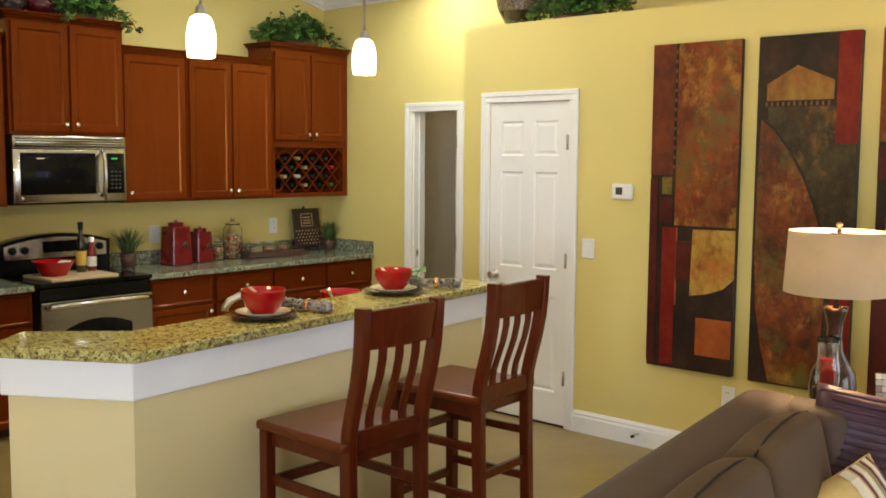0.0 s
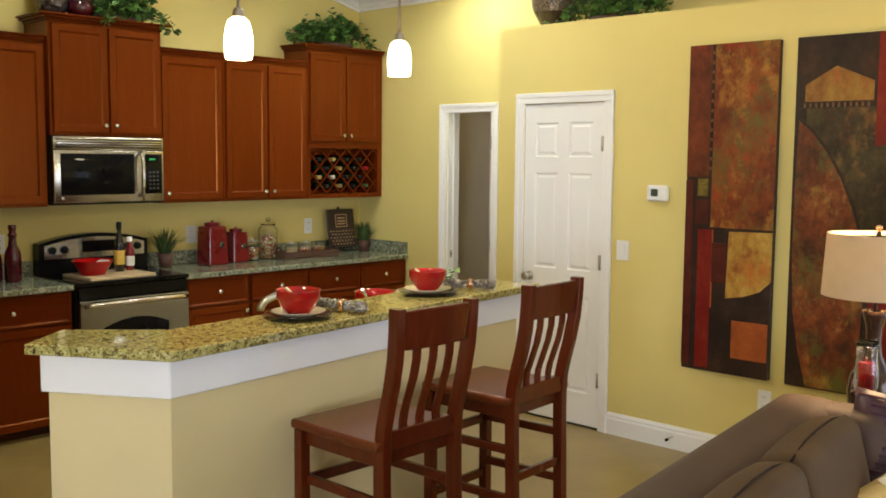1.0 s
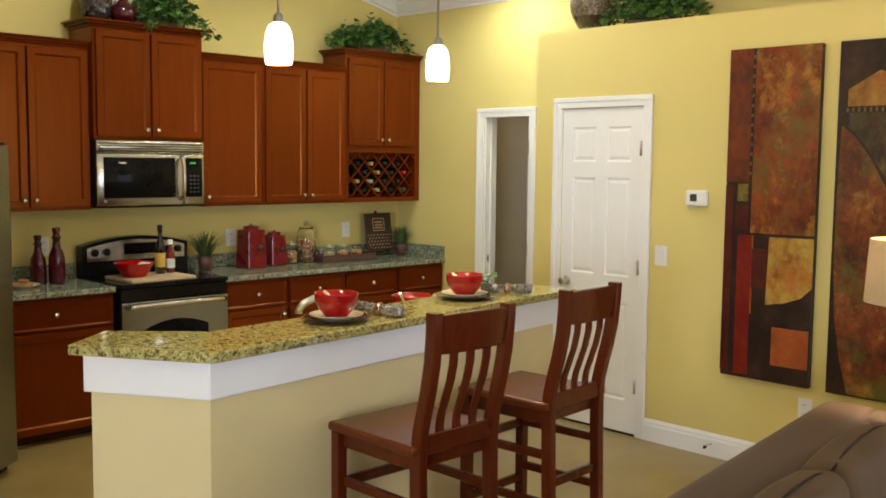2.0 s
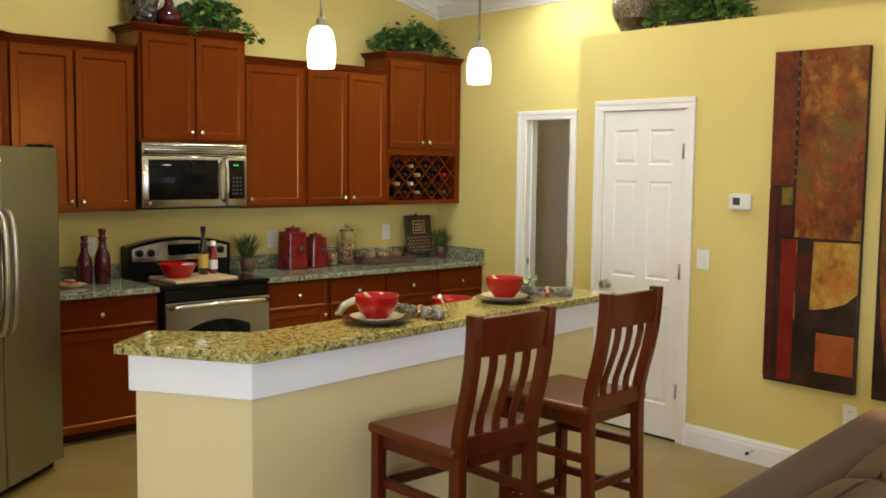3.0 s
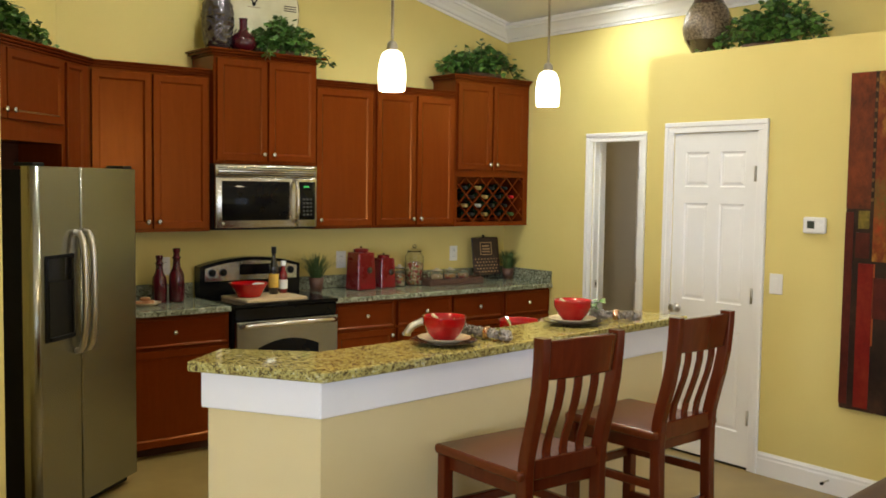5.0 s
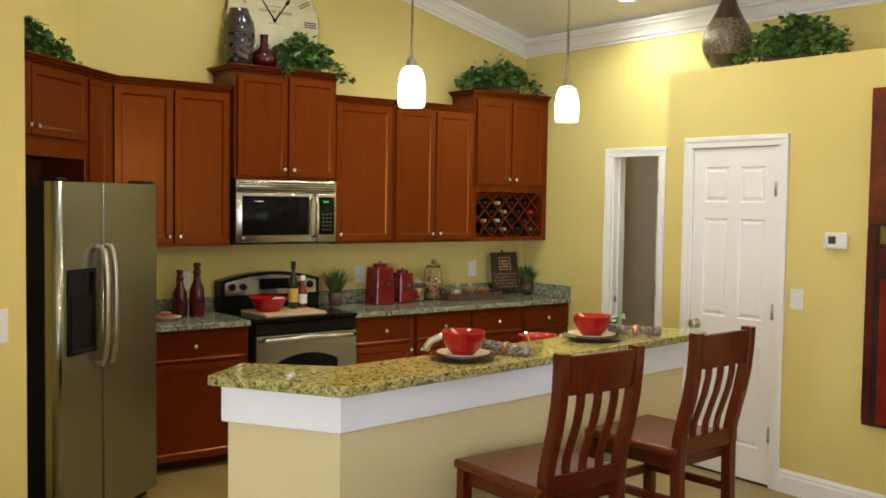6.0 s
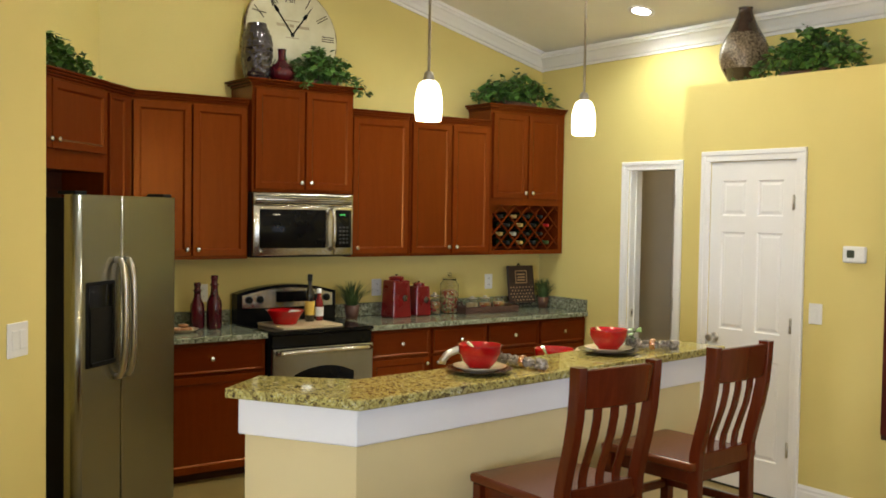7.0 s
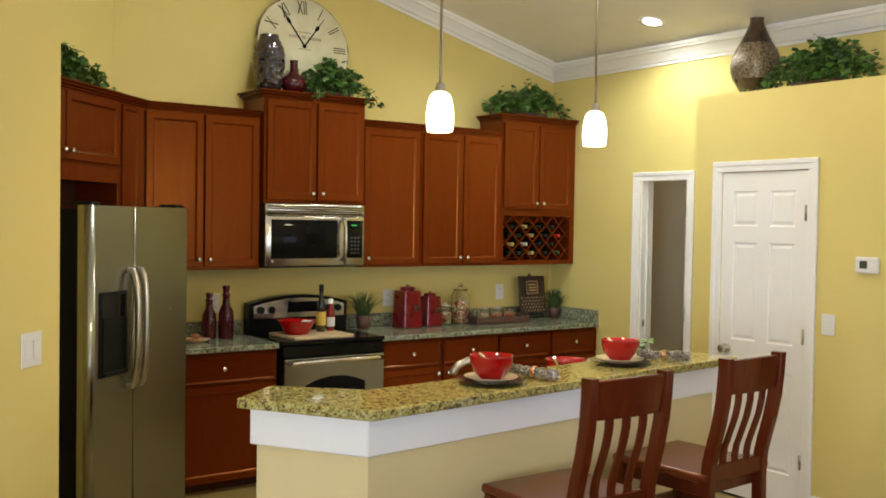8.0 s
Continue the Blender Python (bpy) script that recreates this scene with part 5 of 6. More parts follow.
for s in (-1, 1):
    part("easel_leg", tube(B(), [(s * 0.09, -0.030, 0.004), (s * 0.085, 0.022, 0.045), (s * 0.06, 0.044, 0.2), (s * 0.005, 0.070, 0.365)], 0.004, 8), BLACK_MATT, sg)
part("easel_rear_leg", tube(B(), [(0, 0.072, 0.36), (0, 0.098, 0.15), (0, 0.102, 0.004)], 0.004, 8), BLACK_MATT, sg)
part("easel_ledge", tube(B(), [(-0.088, 0.018, 0.040), (-0.080, -0.012, 0.038), (0.080, -0.012, 0.038), (0.088, 0.018, 0.040)], 0.004, 8), BLACK_MATT, sg)

# ---- plants ----
LEAF = surface("ivy_leaf", (0.018, 0.062, 0.012), (0.125, 0.265, 0.050), 14, 0.30, bump=0.15, fine=60)
GRASS = surface("grass_blade", (0.035, 0.075, 0.018), (0.10, 0.15, 0.045), 12, 0.5, bump=0.0)
STEM = surface("ivy_stem", (0.05, 0.035, 0.015), (0.09, 0.06, 0.025), 20, 0.7)
POT = surface("clay_pot", (0.07, 0.03, 0.02), (0.12, 0.055, 0.035), 12, 0.5, bump=0.3)


def add_leaf_blade(bm, at, m3, size):
    """A pointed, folded ivy leaf of eight triangles."""
    pts = [(0, 0, 0), (0.38, 0.16, 0.05), (0.50, 0.48, 0.02), (0.22, 0.72, 0.06), (0, 1.05, -0.06), (-0.22, 0.72, 0.06), (-0.50, 0.48, 0.02), (-0.38, 0.16, 0.05), (0, 0.5, -0.03)]
    vs = [bm.verts.new(at + m3 @ (Vector(p) * size)) for p in pts]
    for i in range(8):
        f = bm.faces.new((vs[i], vs[(i + 1) % 8], vs[8]))
        f.smooth = True


def ivy(name, m, length, depth, height, count, seed, label, trails=()):
    """A bushy ivy: an uneven mound of leaves on stems, with trailing ends."""
    rg = random.Random(seed)
    pl = thing("ivy_plant", m, label, "plant", "ivy plants")
    stems, leaves = B(), B()
    part("basket", box(B(), -length * 0.22, -depth * 0.28, 0.0, length * 0.22, depth * 0.28, height * 0.14, 0.015, 2), WICKER, pl, "low dark basket")

    def strand(path, n):
        tube(stems, path, 0.0025, 5)
        for k in range(n):
            u = (k + rg.random()) / n * (len(path) - 1)
            i = min(int(u), len(path) - 2)
            p = Vector(path[i]).lerp(Vector(path[i + 1]), u - i)
            e = Euler((rg.uniform(-1.3, 0.5), rg.uniform(-0.7, 0.7), rg.uniform(-math.pi, math.pi)))
            q = p + Vector((rg.gauss(0, 0.02), rg.gauss(0, 0.02), rg.gauss(0, 0.015)))
            add_leaf_blade(leaves, q, e.to_matrix(), rg.uniform(0.028, 0.052))

    for k in range(count):
        a = rg.uniform(0, 2 * math.pi)
        rr = math.sqrt(rg.random())
        ex, ey = math.cos(a) * rr * length / 2, math.sin(a) * rr * depth / 2
        top = height * (0.35 + 0.65 * (1 - rr ** 1.6)) * rg.uniform(0.65, 1.1)
        p0 = (ex * 0.15, ey * 0.15, height * 0.13)
        p1 = (ex * 0.6, ey * 0.6, top * 0.9)
        p2 = (ex, ey, top)
        p3 = (ex * 1.12, ey * 1.1, max(0.02, top - rg.uniform(0.02, 0.08)))
        strand([p0, p1, p2, p3], rg.randint(13, 21))
    for tr in trails:
        strand(tr, 5 * len(tr))
    tagged(part("vine", stems, STEM, pl), kind="stuff")
    tagged(part("foliage", leaves, LEAF, pl), "glossy dark green ivy leaves", kind="stuff")
    return pl


FRESH = surface("fresh_herb", (0.07, 0.17, 0.03), (0.14, 0.30, 0.06), 12, 0.45, bump=0.0)
rs = random.Random(2)
bm, bs = B(), B()
for k in range(5):
    a = k * 1.3
    tip = Vector((0.042 * math.cos(a), 0.042 * math.sin(a), 0.062 + 0.008 * k))
    tube(bs, [(0, 0, 0), tuple(tip * 0.5 + Vector((0, 0, 0.012))), tuple(tip)], 0.0018, 5)
    for q in (0.55, 0.8, 1.0):
        add_leaf_blade(bm, tip * q, Euler((rs.uniform(-1, 0.3), rs.uniform(-0.6, 0.6), rs.uniform(-3, 3))).to_matrix(), 0.034)
part("stem", bs, STEM, sprig)
part("foliage", bm, FRESH, sprig, "bright green leaves")
TOPM = 1.775 + 0.70 + 0.0455
ivy("ivy", pose(-2.245, -0.22, TOPM), 0.54, 0.28, 0.27, 62, 3, "trailing green ivy on the cabinet above the microwave",
    [[(0.2, -0.05, 0.06), (0.26, -0.10, 0.04), (0.29, -0.13, -0.01), (0.29, -0.15, -0.05)], [(0.1, -0.08, 0.06), (0.18, -0.16, 0.02), (0.2, -0.2, -0.05)], [(-0.15, -0.08, 0.05), (-0.2, -0.17, 0.0), (-0.19, -0.2, -0.04)]])
ivy("ivy", pose(-0.46, -0.20, UB + WH + 0.0505), 0.76, 0.26, 0.26, 72, 5, "bushy green ivy on top of the wine cabinet", [[(-0.3, -0.02, 0.06), (-0.42, -0.03, 0.05), (-0.49, -0.06, 0.02)], [(0.3, -0.05, 0.05), (0.40, -0.1, 0.01)]])
ivy("ivy", pose(-0.31, -2.72, LEDGE + 0.0125, 0, 0, -90), 0.72, 0.28, 0.32, 84, 8, "bushy green ivy on the plant ledge", [[(-0.25, -0.06, 0.05), (-0.36, -0.12, 0.02), (-0.42, -0.16, 0.02)], [(0.3, -0.05, 0.06), (0.4, -0.1, 0.02)]])
pI = DIAG0 - DU * 0.78 + Vector((Q, -Q, 0)) * 0.17
ivy("ivy", pose(pI.x, pI.y, 1.865 + 0.475 + 0.0455, 0, 0, 45), 0.46, 0.24, 0.205, 42, 11, "green ivy on the cabinet above the refrigerator", [[(0.12, -0.05, 0.05), (0.22, -0.08, 0.01), (0.28, -0.09, 0.01)]])


def grass_pot(x, y, r, h, total, seed, label):
    rg = random.Random(seed)
    g = thing("potted_grass", pose(x, y, WT), label, "plant", "potted grasses")
    part("pot", lathe(B(), [(0, 0), (r * 0.75, 0), (r, h), (r * 0.88, h), (r * 0.85, h * 0.88), (0, h * 0.88)], 20), POT, g, "brown clay pot")
    bm = B()
    for k in range(150):
        a, s = rg.uniform(0, 2 * math.pi), rg.random() ** 0.5
        lean2 = s * rg.uniform(0.25, 0.75) * total
        b = Vector((math.cos(a), math.sin(a), 0))
        p0 = b * r * 0.6 * s + Vector((0, 0, h * 0.87))
        hh = rg.uniform(0.55, 1.0) * (total - h)
        p1 = p0 + b * lean2 * 0.3 + Vector((0, 0, hh * 0.6))
        p2 = p0 + b * lean2 + Vector((0, 0, hh))
        side = Vector((-b.y, b.x, 0)) * 0.0035
        v = [bm.verts.new(q) for q in (p0 - side, p0 + side, p1 + side, p1 - side, p2)]
        bm.faces.new((v[0], v[1], v[2], v[3]))
        bm.faces.new((v[3], v[2], v[4]))
    part("grass", bm, GRASS, g, "fine green grass blades")


grass_pot(-1.925, -0.16, 0.055, 0.10, 0.30, 4, "small potted grass on the worktop beside the range")
grass_pot(-0.09, -0.16, 0.05, 0.09, 0.27, 9, "small potted grass in the worktop corner")

# ---- vases and the clock above the cabinets ----
GREY_VASE = surface("textured_grey_vase", (0.075, 0.066, 0.072), (0.13, 0.12, 0.125), 14, 0.13, 0.8, 0.1, 80)
v1 = thing("vase", pose(-2.705, -0.21, TOPM), "tall grey dimpled vase on the cabinet", "vase")
bm = B()
outer = [(0.07, 0), (0.088, 0.05), (0.102, 0.15), (0.105, 0.22), (0.092, 0.30), (0.066, 0.355), (0.062, 0.375)]
fine = []
for (ra, za), (rb, zb) in zip(outer, outer[1:]):
    k = max(1, round((zb - za) / 0.008))
    fine += [(ra + (rb - ra) * i / k, za + (zb - za) * i / k) for i in range(k)]
lathe(bm, [(0, 0)] + fine + [(0.062, 0.375), (0.056, 0.375), (0.08, 0.29), (0.09, 0.2), (0.06, 0.02), (0, 0.015)], 80)
for v in bm.verts:
    r = math.hypot(v.co.x, v.co.y)
    if 0.01 < v.co.z < 0.35 and r > 0.065:
        k = 1 + 0.10 * noise.noise(v.co * 34.0) + 0.04 * noise.noise(v.co * 70.0)
        v.co.x, v.co.y = v.co.x * k, v.co.y * k
part("vase", bm, GREY_VASE, v1)
v2 = thing("vase", pose(-2.535, -0.235, TOPM), "small burgundy glazed vase with narrow neck", "vase")
part("vase", lathe(B(), [(0, 0), (0.049, 0), (0.080, 0.034), (0.087, 0.068), (0.072, 0.106), (0.036, 0.134), (0.026, 0.156), (0.026, 0.210), (0.031, 0.222), (0.022, 0.222), (0.019, 0.156), (0, 0.134)], 32), OXBLOOD, v2)
BAND = surface("mosaic_band", (0.05, 0.034, 0.02), (0.27, 0.21, 0.14), 70, 0.2, 0.3, 0.6, 90, dist=0.006)
v3 = thing("vase", pose(-0.27, -2.225, LEDGE + 0.0125), "brown bottle vase with mosaic band on the ledge", "vase")
part("lower_body", lathe(B(), [(0, 0), (0.075, 0), (0.108, 0.05), (0.14, 0.105)], 36), BROWN, v3)
part("mosaic_band", lathe(B(), [(0.14, 0.105), (0.155, 0.15), (0.159, 0.19), (0.150, 0.245), (0.130, 0.295), (0.106, 0.335)], 36), BAND, v3, "glittering brown mosaic band")
part("neck", lathe(B(), [(0.106, 0.335), (0.085, 0.375), (0.062, 0.425), (0.046, 0.465), (0.042, 0.49), (0.048, 0.50), (0.036, 0.50), (0.034, 0.47), (0, 0.45)], 36), BROWN, v3)

FACE = surface("aged_clock_paper", (0.60, 0.55, 0.34), (0.72, 0.68, 0.48), 5, 0.7, bump=0.1, low=0.3, high=0.6)
INK = surface("clock_ink", (0.05, 0.035, 0.025), (0.10, 0.07, 0.045), 20, 0.7)
FADED = surface("faded_ink", (0.44, 0.37, 0.24), (0.50, 0.43, 0.28), 20, 0.7)
CR = 0.350
ck = thing("wall_clock", Matrix.Translation((-2.390, -0.135, TOPM)) @ Matrix.Rotation(radians(-8), 4, "X") @ Matrix.Translation((0, 0, CR + 0.003)), "large round cream clock with Roman numerals leaning on the wall", "clock")
part("disc", lathe(B(), [(0, -0.012), (CR - 0.004, -0.012), (CR, -0.008), (CR, 0.008), (CR - 0.004, 0.012), (0, 0.012)], 64, m=Matrix.Rotation(radians(90), 4, "X")), FACE, ck, "aged cream clock face")
part("rim", lathe(B(), [(CR - 0.006, 0.0125), (CR - 0.001, 0.0135), (CR + 0.003, 0.008), (CR + 0.003, -0.008), (CR + 0.0005, -0.008), (CR + 0.0005, 0.009)], 64, m=Matrix.Rotation(radians(90), 4, "X")), surface("worn_rim", (0.10, 0.06, 0.03), (0.52, 0.43, 0.26), 14, 0.6, bump=0.2, low=0.42, high=0.55), ck, "worn brown rim")


def flat_bar(cx, cz, w, h, turn, y=-0.0135, t=0.0012, mat=None, name="numeral_stroke"):
    bm = box(B(), -w / 2, y - t, -h / 2, w / 2, y, h / 2)
    bmesh.ops.transform(bm, matrix=Matrix.Translation((cx, 0, cz)) @ Matrix.Rotation(turn, 4, "Y"), verts=bm.verts)
    return part(name, bm, mat or INK, ck)


def numeral(text, a):
    """A Roman numeral at the clock angle a (degrees from twelve), its foot to the centre."""
    cu = bpy.data.curves.new("numeral", "FONT")
    cu.body, cu.size, cu.extrude, cu.align_x, cu.align_y = text, 0.140, 0.0008, "CENTER", "CENTER"
    tmp = bpy.data.objects.new("numeral", cu)
    me = bpy.data.meshes.new_from_object(tmp)
    bpy.data.objects.remove(tmp)
    me.materials.append(INK)
    ob = new("numeral", me)
    ob.parent = ck
    r = CR * 0.775
    ob.matrix_local = Matrix.Rotation(radians(a), 4, "Y") @ Matrix.Translation((0, -0.0140, r)) @ Matrix.Rotation(radians(90), 4, "X") @ Matrix.Diagonal((0.46, 1, 1, 1))
    return ob


for k, text in enumerate(("XII", "I", "II", "III", "IIII", "V", "VI", "VII", "VIII", "IX", "X", "XI")):
    numeral(text, k * 30)
for k, (bx, bz, w) in enumerate(((-0.07, 0.065, 0.09), (0.0, 0.065, 0.03), (0.085, 0.06, 0.10), (0.0, 0.10, 0.12), (0.0, -0.02, 0.1))):
    flat_bar(bx, bz, w, 0.02 if k < 3 else 0.008, 0, mat=FADED, name="faded_lettering")


def hand(a, length, w):
    bm = B()
    pts = [(-w * 0.5, -0.012), (w * 0.5, -0.012), (w * 0.4, length * 0.55), (w * 1.3, length * 0.62), (w * 0.9, length * 0.70), (w * 0.3, length * 0.74), (0.001, length), (-0.001, length), (-w * 0.3, length * 0.74), (-w * 0.9, length * 0.70), (-w * 1.3, length * 0.62), (-w * 0.4, length * 0.55)]
    va = [bm.verts.new((x, -0.0205, z)) for x, z in pts]
    vb = [bm.verts.new((x, -0.0185, z)) for x, z in pts]
    n = len(pts)
    fs = [bm.faces.new(va), bm.faces.new(vb[::-1])] + [bm.faces.new((va[i], vb[i], vb[(i + 1) % n], va[(i + 1) % n])) for i in range(n)]
    bmesh.ops.recalc_face_normals(bm, faces=fs)
    bmesh.ops.transform(bm, matrix=Matrix.Rotation(radians(a), 4, "Y"), verts=bm.verts)
    return part("hand", bm, BLACK_MATT, ck, "black spade clock hand")


hand(-33, 0.315, 0.011)
hand(38, 0.27, 0.011)
part("hub", lathe(B(), [(0, 0.0), (0.014, 0.0), (0.012, 0.008), (0, 0.01)], 16, m=Matrix.Translation((0, -0.0165, 0)) @ Matrix.Rotation(radians(90), 4, "X")), BLACK_MATT, ck)

# ---- wine bottles in the rack ----
FOILS = [surface("foil_" + n, c, tuple(min(1, v * 1.4) for v in c), 20, 0.3, 0.3, 0.0) for n, c in (("green", (0.06, 0.10, 0.03)), ("red", (0.42, 0.01, 0.015)), ("silver", (0.40, 0.38, 0.34)), ("gold", (0.34, 0.24, 0.08)), ("black", (0.012, 0.012, 0.012)))]
FOIL_NAMES = ("green", "red", "silver", "gold", "black")
rg = random.Random(21)
WGLASS = surface("green_bottle_glass", (0.010, 0.016, 0.006), (0.02, 0.03, 0.012), 6, 0.06, bump=0)
bottle_mesh = mesh_of("glass", lathe(B(), [(0, 0), (0.036, 0), (0.036, 0.13), (0.030, 0.15), (0.0145, 0.175), (0.0135, 0.235), (0, 0.235)], 18), WGLASS)
foil_meshes = [mesh_of("foil", lathe(B(), [(0.0148, 0.18), (0.0152, 0.238), (0.012, 0.241), (0, 0.2415)], 14), f) for f in FOILS]
cells = []
for k in range(-5, 9):
    for j in range(-2, 12):
        a0, b0 = LX0 + (k + 0.25) * PITCH, LX0 + (j + 0.25) * PITCH
        x, z = (a0 + b0 + PITCH) / 2, (b0 - a0) / 2
        if LX0 + 0.045 < x < LX1 - 0.045 and 0.04 < z < LH - 0.03:
            cells.append((x, z))
for i, (x, z) in enumerate(cells):
    k = rg.choice((0, 4, 2, 3, 4, 4)) if not (x > LX1 - 0.14 and LH * 0.45 < z < LH * 0.75) else 1
    wb = thing("wine_bottle", pose(XS[4] + x, -0.035, UB + RZ0 + z - 0.012, 90, 0, 0), "dark wine bottle with " + FOIL_NAMES[k] + " foil lying in the rack", "wine bottle", "bottles in the wine rack")
    for nm, me in (("glass", bottle_mesh), ("foil", foil_meshes[k])):
        ob = new(nm, me)
        ob.parent = wb
        if nm == "foil":
            tagged(ob, FOIL_NAMES[k] + " foil capsule")

# ---- sitting corner ----
SOFA = surface("taupe_sofa_fabric", (0.074, 0.045, 0.032), (0.100, 0.063, 0.046), 5, 0.6, bump=0.25, fine=220, dist=0.001)
CUSH = surface("brown_cushion_fabric", (0.080, 0.046, 0.021), (0.108, 0.064, 0.030), 5, 0.7, bump=0.25, fine=220, dist=0.001)
PURPLE = surface("plum_satin", (0.042, 0.012, 0.022), (0.065, 0.020, 0.034), 8, 0.50, bump=0.1)
SEAM = surface("dark_seam", (0.022, 0.013, 0.010), (0.035, 0.022, 0.016), 20, 0.95)
for cloth in (SOFA, CUSH, SEAM):
    cloth.node_tree.nodes["Principled BSDF"].inputs["Specular IOR Level"].default_value = 0.2


def cushion(bm, w, h, t, n=14, pinch=0.85):
    """A stuffed cushion in the x-z plane, t thick in the middle."""
    grid = {}
    for s in (-1, 1):
        for i in range(n + 1):
            for j in range(n + 1):
                u, v = 2 * i / n - 1, 2 * j / n - 1
                edge = i in (0, n) or j in (0, n)
                if edge and s == 1:
                    grid[s, i, j] = grid[-1, i, j]
                    continue
                k = (1 - u ** 4) * (1 - v ** 4)
                y = s * t / 2 * max(0, k) ** 0.5
                x = u * w / 2 * (1 - 0.05 * (1 - v * v) * pinch)
                z = v * h / 2 * (1 - 0.05 * (1 - u * u) * pinch)
                grid[s, i, j] = bm.verts.new((x, y, z))
    fs = []
    for s in (-1, 1):
        for i in range(n):
            for j in range(n):
                q = (grid[s, i, j], grid[s, i + 1, j], grid[s, i + 1, j + 1], grid[s, i, j + 1])
                fs.append(bm.faces.new(q if s == -1 else q[::-1]))
    for f in fs:
        f.smooth = True
    bmesh.ops.recalc_face_normals(bm, faces=fs)
    return bm


def rounded(bm, x0, y0, z0, x1, y1, z1, r, seg=4):
    box(bm, x0, y0, z0, x1, y1, z1, r, seg)
    for f in bm.faces:
        f.smooth = True
    return bm


# local frame: x along the back, front towards -y, origin at the right rear corner of the sofa
sofa = thing("sofa", pose(-2.22, -4.70, 0, 0, 0, 7.6), "taupe upholstered sofa with loose back cushions", "sofa")
L = 2.15
part("base", rounded(B(), -L + 0.02, -0.88, 0.08, -0.02, -0.05, 0.30, 0.03), SOFA, sofa)
bm = rounded(B(), -L, -0.24, 0.10, 0.0, 0.0, 0.882, 0.075, 6)
part("backrest", bm, SOFA, sofa)
for xa, xb in ((-0.22, -0.001), (-L + 0.001, -L + 0.22)):
    part("armrest", rounded(B(), xa, -0.92, 0.10, xb, -0.242, 0.66, 0.08, 5), SOFA, sofa)
part("wing", rounded(B(), -0.215, -0.40, 0.45, 0.0, -0.10, 0.872, 0.06, 6), SOFA, sofa)
W3 = (L - 0.46) / 3
for k in range(3):
    xc = -0.23 - W3 * (k + 0.5)
    part("seat_cushion", rounded(B(), xc - W3 / 2 + 0.004, -0.93, 0.302, xc + W3 / 2 - 0.004, -0.26, 0.47, 0.045, 4), CUSH, sofa)
    bm = rounded(B(), -W3 * 0.498, -0.075, -0.23, W3 * 0.498, 0.075, 0.23, 0.05, 5)
    bmesh.ops.subdivide_edges(bm, edges=[e for e in bm.edges if e.calc_length() > 0.15], cuts=6, use_grid_fill=True)
    for v in bm.verts:
        k = max(0.0, 1 - (2 * v.co.x / W3) ** 2)
        v.co.z += math.copysign(0.018, v.co.z) * k * min(1, abs(v.co.z) / 0.1)
        v.co.y += math.copysign(0.03, v.co.y) * k * max(0.0, 1 - (v.co.z / 0.24) ** 2)
    for f in bm.faces:
        f.smooth = True
    c = part("back_cushion", bm, CUSH, sofa, "stuffed brown back cushion")
    c.matrix_local = Matrix.Translation((xc - 0.10, -0.318, 0.672)) @ Matrix.Rotation(radians(-11), 4, "X")
    p = part("piping", tube(B(), [(-W3 * 0.49, -0.03, 0.224), (-W3 * 0.25, -0.03, 0.245), (0, -0.03, 0.250), (W3 * 0.25, -0.03, 0.245), (W3 * 0.49, -0.03, 0.224)], 0.0035, 8), SEAM, c)
for fx in (-0.08, -L + 0.08):
    for fy in (-0.82, -0.1):
        part("foot", lathe(B(), [(0, 0), (0.022, 0), (0.03, 0.08), (0, 0.08)], 14, (fx, fy, 0)), BROWN, sofa)

pp = thing("throw_pillow", Matrix.Translation((-2.26, -5.215, 0.69)) @ Matrix.Rotation(radians(-66), 4, "Z") @ Matrix.Rotation(radians(-14), 4, "X") @ Matrix.Rotation(radians(8), 4, "Y"), "plum pleated throw pillow leaning on the sofa arm", "pillow")
part("cover", cushion(B(), 0.50, 0.46, 0.14), PURPLE, pp)
for k in range(17):
    z = -0.20 + k * 0.0255
    hw = 0.235 * (1 - 0.04 * (1 - (z / 0.23) ** 2))
    path = []
    for i in range(13):
        u = 2 * i / 12 - 1
        v = z / 0.23
        path.append((u * hw, -0.07 * max(0, (1 - u ** 4) * (1 - v ** 4)) ** 0.5 - 0.001, z))
    part("pleat", tube(B(), path, 0.0055, 6), PURPLE, pp)
STRIPES = [surface("stripe_" + n, c, tuple(min(1, q * 1.15) for q in c), 30, 0.6, 0, 0.2, 200) for n, c in (("gold", (0.58, 0.40, 0.14)), ("cream", (0.66, 0.58, 0.42)), ("plum", (0.13, 0.03, 0.05)), ("olive", (0.30, 0.25, 0.10)))]
sp = thing("throw_pillow", Matrix.Translation((-2.75, -5.27, 0.575)) @ Matrix.Rotation(radians(-42), 4, "Z") @ Matrix.Rotation(radians(-26), 4, "X") @ Matrix.Rotation(radians(-24), 4, "Y"), "gold satin throw pillow with cream and plum stripes", "pillow")
part("cover", cushion(B(), 0.44, 0.42, 0.16), STRIPES[0], sp)
